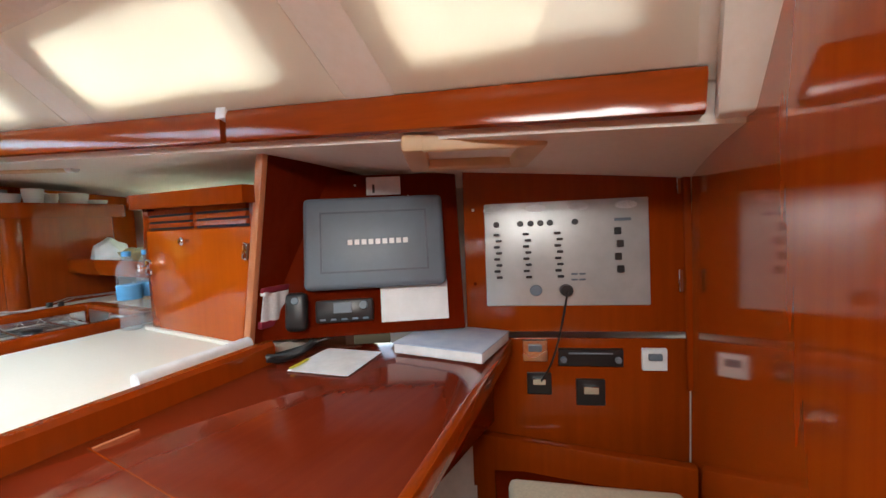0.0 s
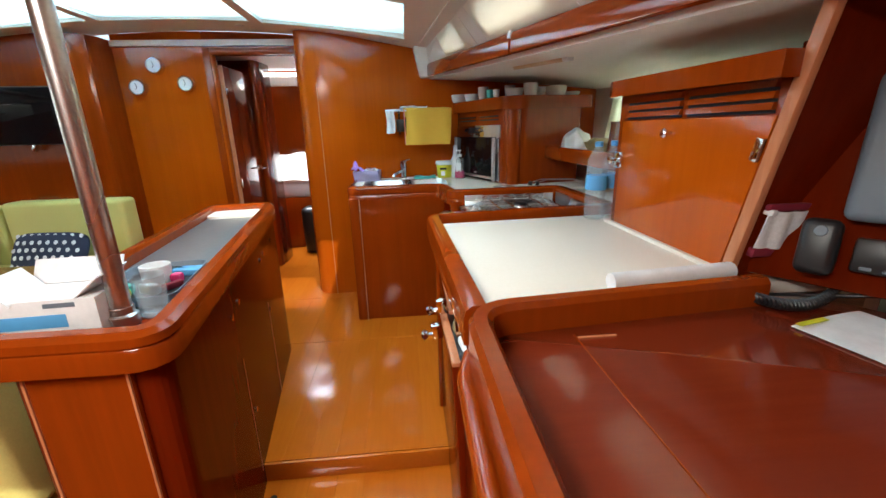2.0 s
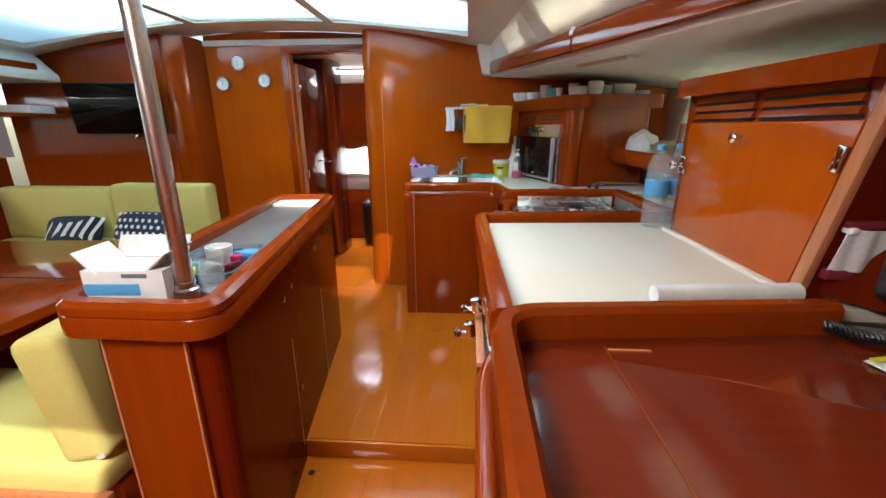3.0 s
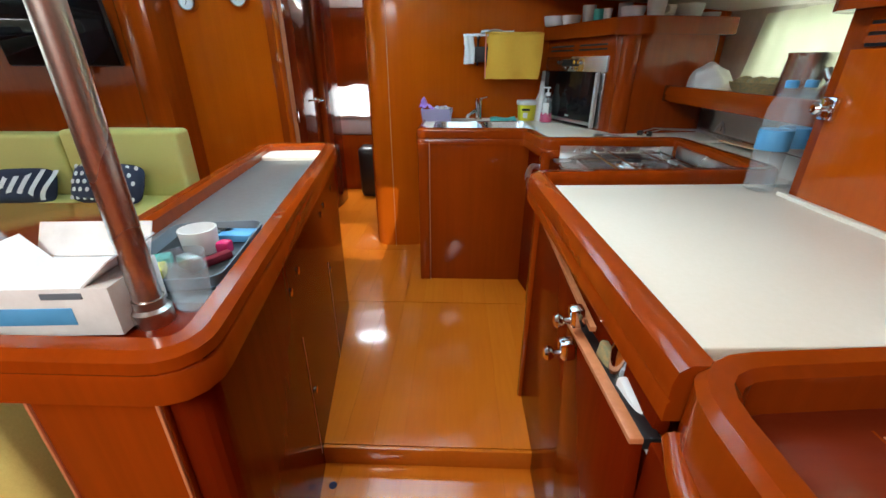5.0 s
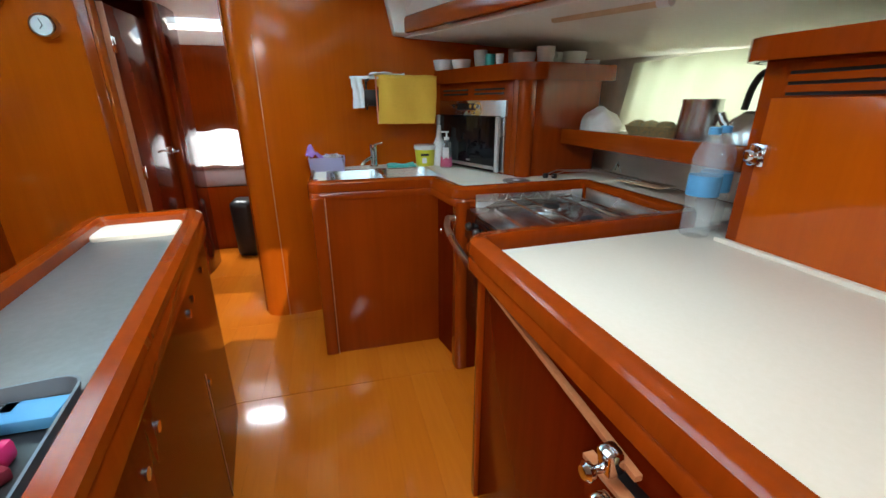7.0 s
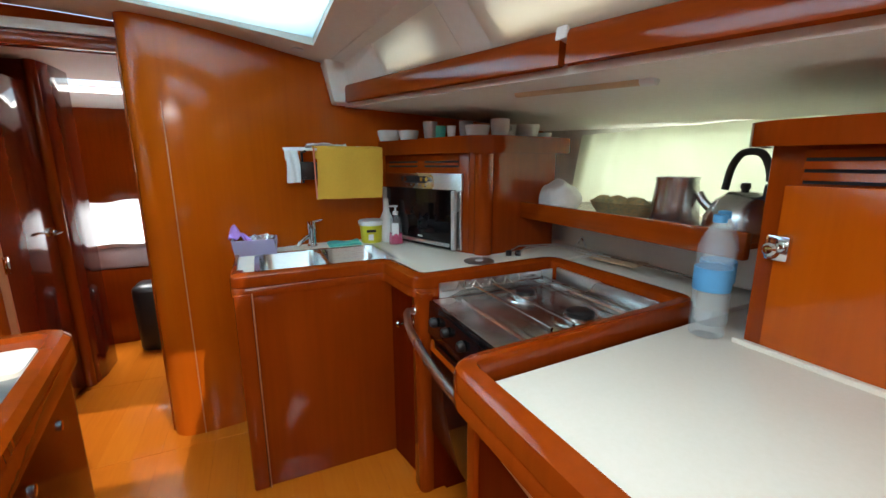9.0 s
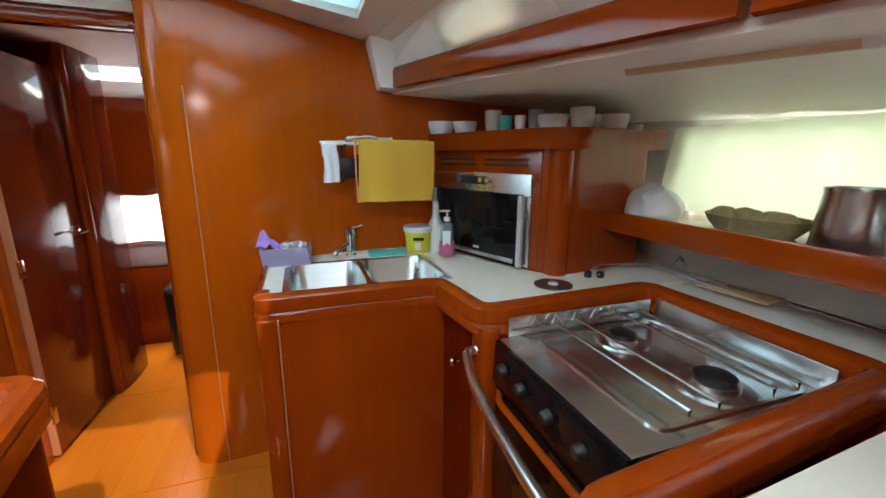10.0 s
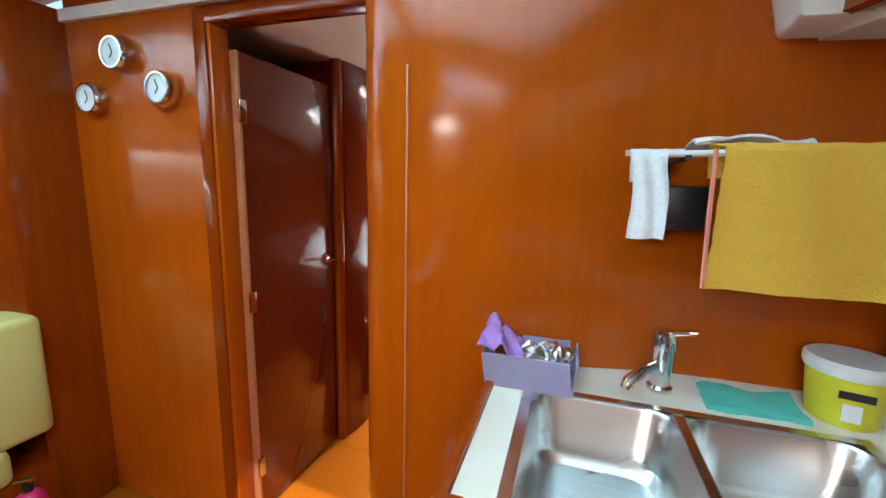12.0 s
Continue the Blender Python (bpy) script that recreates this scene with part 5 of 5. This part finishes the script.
part("rail", sweep(soften([(x, y, 0.885) for x, y in isl_o], 0.06, True), [(-0.026, -0.025), (-0.026, 0.008), (-0.016, 0.02), (0.012, 0.02), (0.026, 0.008), (0.028, -0.01), (0.024, -0.016), (0.028, -0.022), (0.028, -0.066), (-0.026, -0.066)], True), WOOD, isl)
side_d = (Vector((-0.435, 3.50, 0)) - Vector((-0.215, 1.97, 0))).normalized()
side_n = Vector((side_d.y, -side_d.x, 0))


def on_island(y, z, out=0.0):
    t = (y - 1.97) / (3.50 - 1.97)
    p = Vector((-0.215, 1.97, 0)).lerp(Vector((-0.435, 3.50, 0)), t)
    return Vector((p.x, p.y, z)) + side_n * out


for y, z in ((2.46, 0.685), (2.56, 0.70), (3.0, 0.72), (3.08, 0.73), (3.05, 0.45), (2.55, 0.25), (3.3, 0.74)):
    part("drawer_knob", lathe([(0.012, 0), (0.012, 0.004), (0.007, 0.005)], n=12, m=Matrix.Translation(on_island(y, z, 0.001)) @ side_n.to_track_quat("Z", "Y").to_matrix().to_4x4()), CHROME, isl)
for y0, y1 in ((2.50, 2.515), (3.02, 3.03)):
    part("door_gap", hexa([on_island(y0, 0.0, 0.0), on_island(y0 + 0.004, 0.0, 0.0), on_island(y0 + 0.004, 0.0, 0.002), on_island(y0, 0.0, 0.002)], [on_island(y0, 0.5, 0.0), on_island(y0 + 0.004, 0.5, 0.0), on_island(y0 + 0.004, 0.5, 0.002), on_island(y0, 0.5, 0.002)]), EDGE, isl)

pole = thing("support_pole", (-0.335, 2.06, 0.86), "polished stainless support pole standing on the island", "pole")
part("tube", tube([(-0.335, 2.06, 0.86), (-0.335, 2.06, 1.96)], 0.021, 20), STEEL, pole)
part("base_collar", lathe([(0.03, 0), (0.03, 0.03), (0.024, 0.035), (0.024, 0.05)], (-0.335, 2.06, 0.86), 20), STEEL, pole)
tis = thing("tissue_box", (-0.46, 2.06, 0.86), "open white and blue cardboard tissue box on the island", "box")
mt = pose(-0.455, 2.065, 0.912, 0, 0, 4)
part("carton", slab(mt, 0.20, 0.12, 0.085, 0.002), PAPER, tis)
part("blue_band", slab(mt @ Matrix.Translation((-0.03, -0.0005, -0.006)), 0.135, 0.122, 0.03, 0.001), BLUE, tis)
for a, x, y, w in ((50, -0.08, -0.01, 0.07), (-40, 0.085, 0, 0.07)):
    part("flap", slab(mt @ Matrix.Translation((x, y, 0.062)) @ pose(0, 0, 0, 0, a, 0), w, 0.115, 0.003, 0), PAPER, tis)
part("flap", slab(mt @ Matrix.Translation((0, 0.07, 0.07)) @ pose(0, 0, 0, 60, 0, 0), 0.19, 0.06, 0.003, 0), PAPER, tis)
part("print_bar", slab(mt @ Matrix.Translation((0.03, -0.061, 0.03)), 0.06, 0.002, 0.010, 0), GREY, tis)
cupt = thing("clear_tumbler", (-0.30, 2.06, 0.86), "clear plastic tumbler beside the pole", "tumbler")
part("wall", lathe([(0, 0), (0.03, 0), (0.036, 0.10), (0.0345, 0.10), (0.0285, 0.003), (0, 0.003)], (-0.30, 2.115, 0.864), 20), PET, cupt)
tray = thing("tray", (-0.42, 2.3, 0.86), "black tray of small clutter on the island", "tray")
mtr = pose(-0.405, 2.30, 0.866, 0, 0, 9)
part("base", slab(mtr, 0.20, 0.30, 0.008, 0.003), BLACK, tray)
part("rim", sweep(soften([mtr @ Vector(p) for p in ((-.1, -.15, .012), (.1, -.15, .012), (.1, .15, .012), (-.1, .15, .012))], 0.03, True), [(-.004, -.01), (.004, .016), (.008, .016), (.002, -.01)], True), GREY, tray)
zt = 0.87
single("white_pot", lathe([(0, 0), (0.036, 0), (0.04, 0.055), (0.036, 0.055), (0.032, 0.006), (0, 0.006)], (-0.41, 2.33, zt), 22), WHITE, "white ceramic pot in the tray", "pot")
for k, (x, y, sx, sy, sz, mat, lb) in enumerate(((-0.36, 2.40, .08, .05, .02, BLUE, "blue packet in the tray"), (-0.46, 2.24, .07, .04, .025, TEAL, "turquoise box in the tray"), (-0.38, 2.24, .03, .06, .03, STEEL, "shiny lighter case in the tray"), (-0.35, 2.32, .03, .03, .03, PINK, "pink sponge in the tray"), (-0.43, 2.21, .05, .03, .02, LEMON, "yellow sachet in the tray"), (-0.345, 2.27, .02, .07, .018, MAROON, "maroon pen case in the tray"), (-0.42, 2.41, .09, .03, .02, BLACK, "dark sunglasses case in the tray"))):
    nm = lb.split(" in ")[0].replace(" ", "_")
    single(nm, slab(pose(x, y, zt + sz / 2, 0, 0, 30 * k), sx, sy, sz, min(sx, sy, sz) * 0.25), mat, lb, nm.split("_")[-1], "clutter in the tray")

# ---- saloon ----
table = thing("saloon_table", (-1.7, 2.8, -0.085), "varnished mahogany saloon table with rounded ends", "table")
part("tabletop", prism([(p.x, p.y) for p in soften([(-1.12, 2.05), (-1.10, 2.62), (-1.36, 3.24), (-2.30, 3.18), (-2.35, 2.05)], 0.10, True)], 0.645, 0.68, 0.006), WOOD_H, table)
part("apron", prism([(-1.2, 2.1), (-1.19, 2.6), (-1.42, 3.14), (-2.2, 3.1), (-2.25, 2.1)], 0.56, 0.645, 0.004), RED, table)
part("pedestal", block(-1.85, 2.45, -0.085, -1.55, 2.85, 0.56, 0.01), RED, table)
part("leaf_seam", block(-2.3, 2.63, 0.679, -1.14, 2.634, 0.682, 0), DARK, table)
sofa = thing("settee", (-2.5, 4.0, -0.014), "built-in settee with pale yellow upholstery", "settee")
part("base", block(-3.4, 3.55, -0.014, -1.66, 4.3, 0.30, 0.005), WOOD, sofa)
part("seat_cushion", block(-3.38, 3.52, 0.30, -1.65, 4.18, 0.43, 0.03, 3), YELLOW, sofa)
for x0, x1, z in ((-2.44, -1.66, 0.865), (-3.40, -2.46, 0.835)):
    part("back_cushion", block(x0, 4.14, 0.42, x1, 4.315, z, 0.03, 3), YELLOW, sofa)
stool = thing("saloon_bench", (-1.0, 2.0, -0.085), "short bench with pale yellow upholstery behind the island", "bench")
part("base", block(-1.9, 2.0, -0.085, -0.60, 2.3, 0.30, 0.006), WOOD, stool)
part("edge_board", block(-1.92, 1.93, 0.28, -0.58, 1.96, 0.325, 0.006), EDGE, stool)
part("seat_cushion", block(-1.9, 1.945, 0.30, -0.60, 2.4, 0.41, 0.03, 3), YELLOW, stool)
part("backrest", slab(pose(-0.69, 2.17, 0.60, 0, -8, 8), 0.13, 0.44, 0.38, 0.03, 3), YELLOW, stool)
part("backrest_lining", slab(pose(-0.630, 1.99, 0.60, 0, -8, 8), 0.03, 0.06, 0.36, 0.008, 2), CLOTH, stool, "grey white lining")


def pillow(name, at, rz, w, h, label, mark):
    ob = thing(name, at, label, "cushion", "settee cushions")
    bm = bmesh.new()
    bmesh.ops.create_uvsphere(bm, u_segments=32, v_segments=20, radius=1)
    m = pose(*at, 62, 0, rz)
    se = lambda c, e: math.copysign(abs(c) ** e, c)
    for v in bm.verts:
        v.co = Vector((se(v.co.x, 0.45) * w / 2, se(v.co.y, 0.45) * h / 2, v.co.z * 0.06 * (1 - 0.3 * abs(v.co.x))))
    bm.transform(m)
    body = part("cover", bm, NAVY, ob)

    def high(x, y):
        k = max(0.0, 1 - (abs(2 * x / w)) ** 2.6) * max(0.0, 1 - (abs(2 * y / h)) ** 2.6)
        return 0.058 * k ** 0.5 + 0.003
    if mark == "spots":
        for i in range(9):
            for j in range(5):
                x, y = (-0.42 + i * 0.105 + (0.05 if j % 2 else 0)) * w, (-0.38 + j * 0.19) * h
                if abs(x) < 0.46 * w:
                    part("spot", lathe([(0.016, 0), (0.012, 0.003), (0, 0.003)], n=8, m=m @ Matrix.Translation((x, y, high(x, y)))), CLOTH, body)
    else:
        for i in range(6):
            x0 = (-0.4 + i * 0.16) * w
            part("stripe", grid_sheet(lambda u, v: m @ Vector((x0 + 0.03 * u + 0.08 * w * math.sin(3 * (v - .5)), (v - .5) * 0.84 * h, high(x0 + 0.08 * w * math.sin(3 * (v - .5)), (v - .5) * 0.84 * h))), 2, 12, 0.002), CLOTH, body)
    return ob


pillow("scatter_cushion", (-2.10, 4.02, 0.545), -6, 0.52, 0.27, "navy scatter cushion with white spots on the settee", "spots")
pillow("scatter_cushion", (-2.68, 4.02, 0.52), 10, 0.40, 0.24, "navy scatter cushion with white curved stripes on the settee", "stripes")

tv = thing("television", (-2.3, 4.28, 1.4), "flat black television on a tilting bracket", "television")
mtv = pose(-2.33, 4.255, 1.43, 6, 0, 0)
part("screen", slab(mtv, 0.72, 0.035, 0.36, 0.006), GLASSY, tv)
part("bezel", slab(mtv @ Matrix.Translation((0, 0.012, 0)), 0.735, 0.03, 0.375, 0.008), BLACK, tv)
part("bracket", slab(pose(-2.33, 4.30, 1.43), 0.12, 0.07, 0.12, 0.004), BLACK, tv)
part("cable_clip", slab(pose(-2.22, 4.29, 1.225, 0, 20, 0), 0.03, 0.03, 0.05, 0.006), CHROME, tv)
clk = [("clock", -1.44, 1.77), ("barometer", -1.585, 1.625), ("hygrometer", -1.245, 1.645)]
for nm, x, z in clk:
    ob = thing(nm, (x, BD, z), "round brass ship's %s with a white dial on the bulkhead" % nm, nm, "bulkhead instruments")
    mm = pose(x, BD, z, 90, 0, 0)
    part("case", lathe([(0.056, 0), (0.06, 0.006), (0.058, 0.035), (0.052, 0.046), (0.046, 0.046), (0.046, 0.036)], n=32, m=mm), CHROME, ob)
    part("dial", lathe([(0.047, 0.034), (0.047, 0.037), (0, 0.037)], n=32, m=mm), WHITE, ob)
    for a, ln in ((20, 0.03), (140, 0.022)):
        part("pointer", slab(mm @ pose(0, 0, 0.039, 0, 0, a) @ Matrix.Translation((0, ln / 2, 0)), 0.003, ln, 0.002, 0), BLACK, ob)
shelfp = thing("bookshelf", (-3.0, 4.25, 1.4), "small mahogany shelf holding papers on the port side", "shelf")
part("board", block(-3.55, 3.6, 1.37, -2.78, 4.32, 1.395, 0.004), WOOD, shelfp)
single("paper_pad", slab(pose(-2.95, 4.12, 1.425, 0, 0, 8), 0.30, 0.22, 0.055, 0.004), PAPER, "thick pad of white paper on the port shelf", "paper pad")

# ---- doorway and forward cabin ----
door = thing("door_1", (DL + 0.02, B + 0.06, 0), "glossy dark mahogany cabin door standing open", "door", kind="structure")
hx, hy, ang = DL + 0.02, BD + 0.075, 88
md = Matrix.Translation((hx, hy, 0)) @ pose(0, 0, 0, 0, 0, ang)
part("leaf", slab(md @ Matrix.Translation((0.26, 0, 0.90)), 0.52, 0.035, 1.76, 0.006), TABLE, door)
part("edge", slab(md @ Matrix.Translation((-0.004, 0, 0.90)), 0.012, 0.038, 1.76, 0.002), EDGE, door)
hd = part("handle_plate", lathe([(0.026, 0), (0.026, 0.006), (0.016, 0.012)], n=18, m=md @ pose(0.46, -0.018, 0.985, 90, 0, 0)), CHROME, door)
part("lever", tube([md @ Vector((0.46, -0.02, 0.985)), md @ Vector((0.46, -0.06, 0.985)), md @ Vector((0.38, -0.065, 0.985))], 0.008, 8), CHROME, hd)
for z in (1.58, 0.90, 0.22):
    part("hinge", slab(md @ Matrix.Translation((0.0, -0.024, z)), 0.03, 0.012, 0.08, 0.003), CHROME, door)
inner = thing("wardrobe", (-1.0, 5.3, 0), "dark mahogany wardrobe with rounded corners in the forward cabin", "wardrobe")
part("carcass", prism([(p.x, p.y) for p in soften([(-0.955, 5.17), (-0.935, 5.30), (-0.935, 5.52), (-2.2, 5.52), (-2.2, 5.17)], 0.03, True)], -0.014, 1.90, 0), TABLE, inner)
part("corner_post", lathe([(0.028, -0.014), (0.028, 1.90)], (-0.985, 5.165, 0), 14), WOOD, inner)
part("door_panel", block(-1.6, 5.158, 0.1, -1.08, 5.172, 1.8, 0.003), RED, inner)
bunk = thing("bunk", (-0.7, 6.4, 0), "forward bunk with crumpled white bedding on a mahogany base", "bed")
part("base", block(-1.5, 5.85, -0.014, -0.12, 7.3, 0.58, 0.006), WOOD, bunk)
part("mattress", block(-1.48, 5.87, 0.58, -0.14, 7.28, 0.74, 0.03, 3), CLOTH, bunk)
bed = grid_sheet(lambda u, v: Vector((-1.48 + 1.32 * u, 5.84 + 1.3 * v, 0.78 + 0.22 * min(1, v * 2.2) + 0.05 * noise.noise(Vector((u * 5, v * 5, 1))))), 24, 24, 0.03)
part("duvet", bed, CLOTH, bunk, "crumpled white duvet")
part("knob", lathe(kn, n=12, m=pose(-0.62, 5.85, 0.45, 90, 0, 0)), CHROME, bunk)
single("black_bag", crumple(block(-0.82, 5.58, -0.014, -0.64, 5.82, 0.50, 0.05, 3), 0.02, 8), BLACK, "tall black bag standing on the sole by the bunk", "bag")

ext_ob = thing("fire_extinguisher", (-1.60, 4.18, -0.014), "red fire extinguisher standing beside the settee", "fire extinguisher")
part("cylinder", lathe([(0, 0), (0.042, 0), (0.046, 0.01), (0.046, 0.25), (0.036, 0.285), (0.016, 0.30)], (-1.60, 4.18, -0.014), 22), PINK, ext_ob)
part("valve", lathe([(0.016, 0.298), (0.018, 0.325), (0.012, 0.345)], (-1.60, 4.18, -0.014), 14), BLACK, ext_ob)
part("handle", slab(pose(-1.585, 4.165, 0.335, 0, -14, 20), 0.07, 0.018, 0.012, 0.004), CHROME, ext_ob)

# ---- planks and seams of the cabin sole ----
def plank(name, x0, x1, y0, y1, z, mat, parent):
    bm = bmesh.new()
    bmesh.ops.create_cube(bm, size=1, matrix=Matrix.Translation(((x0 + x1) / 2, (y0 + y1) / 2, z - 0.004)) @ Matrix.Diagonal((x1 - x0 - 0.0005, y1 - y0 - 0.003, 0.010, 1)))
    ob = part(name, bm, mat, parent, smooth=False)
    return ob


random.seed(4)
widths = [0.0]
while widths[-1] < 1.7:
    widths.append(widths[-1] + random.choice((0.11, 0.12, 0.13)))
for y0, y1 in ((0.0, 1.15), (1.15, STEP - 0.012)):
    for a, b in zip(widths, widths[1:]):
        plank("plank", -1.05 + a, -1.05 + b, y0, y1, -0.080, random.choice((SOLE, SOLE, SOLE_B)), floor)
for y0, y1 in ((STEP + 0.002, 3.52), (3.52, 4.25), (4.25, 5.1), (5.1, 5.84)):
    for a, b in zip(widths, widths[1:]):
        plank("plank", -1.05 + a, -1.05 + b, y0, y1, -0.009 + 0.009, random.choice((SOLE, SOLE, SOLE_B)), floor_fwd)
tagged(part("trim_step", block(-1.05, STEP - 0.014, -0.085, 0.47, STEP + 0.001, 0.002, 0.004), SOLE_B), "pale wooden riser at the low step in the sole", "trim", kind="structure")
# Flat dark disc; the hole's inner shade is painted, nothing is cut.
single("finger_hole", lathe([(0.014, 0), (0.014, 0.0015), (0, 0.0015)], (-0.245, 2.44, -0.0795), 16), DARK, "round finger hole in the sole board", "finger hole")
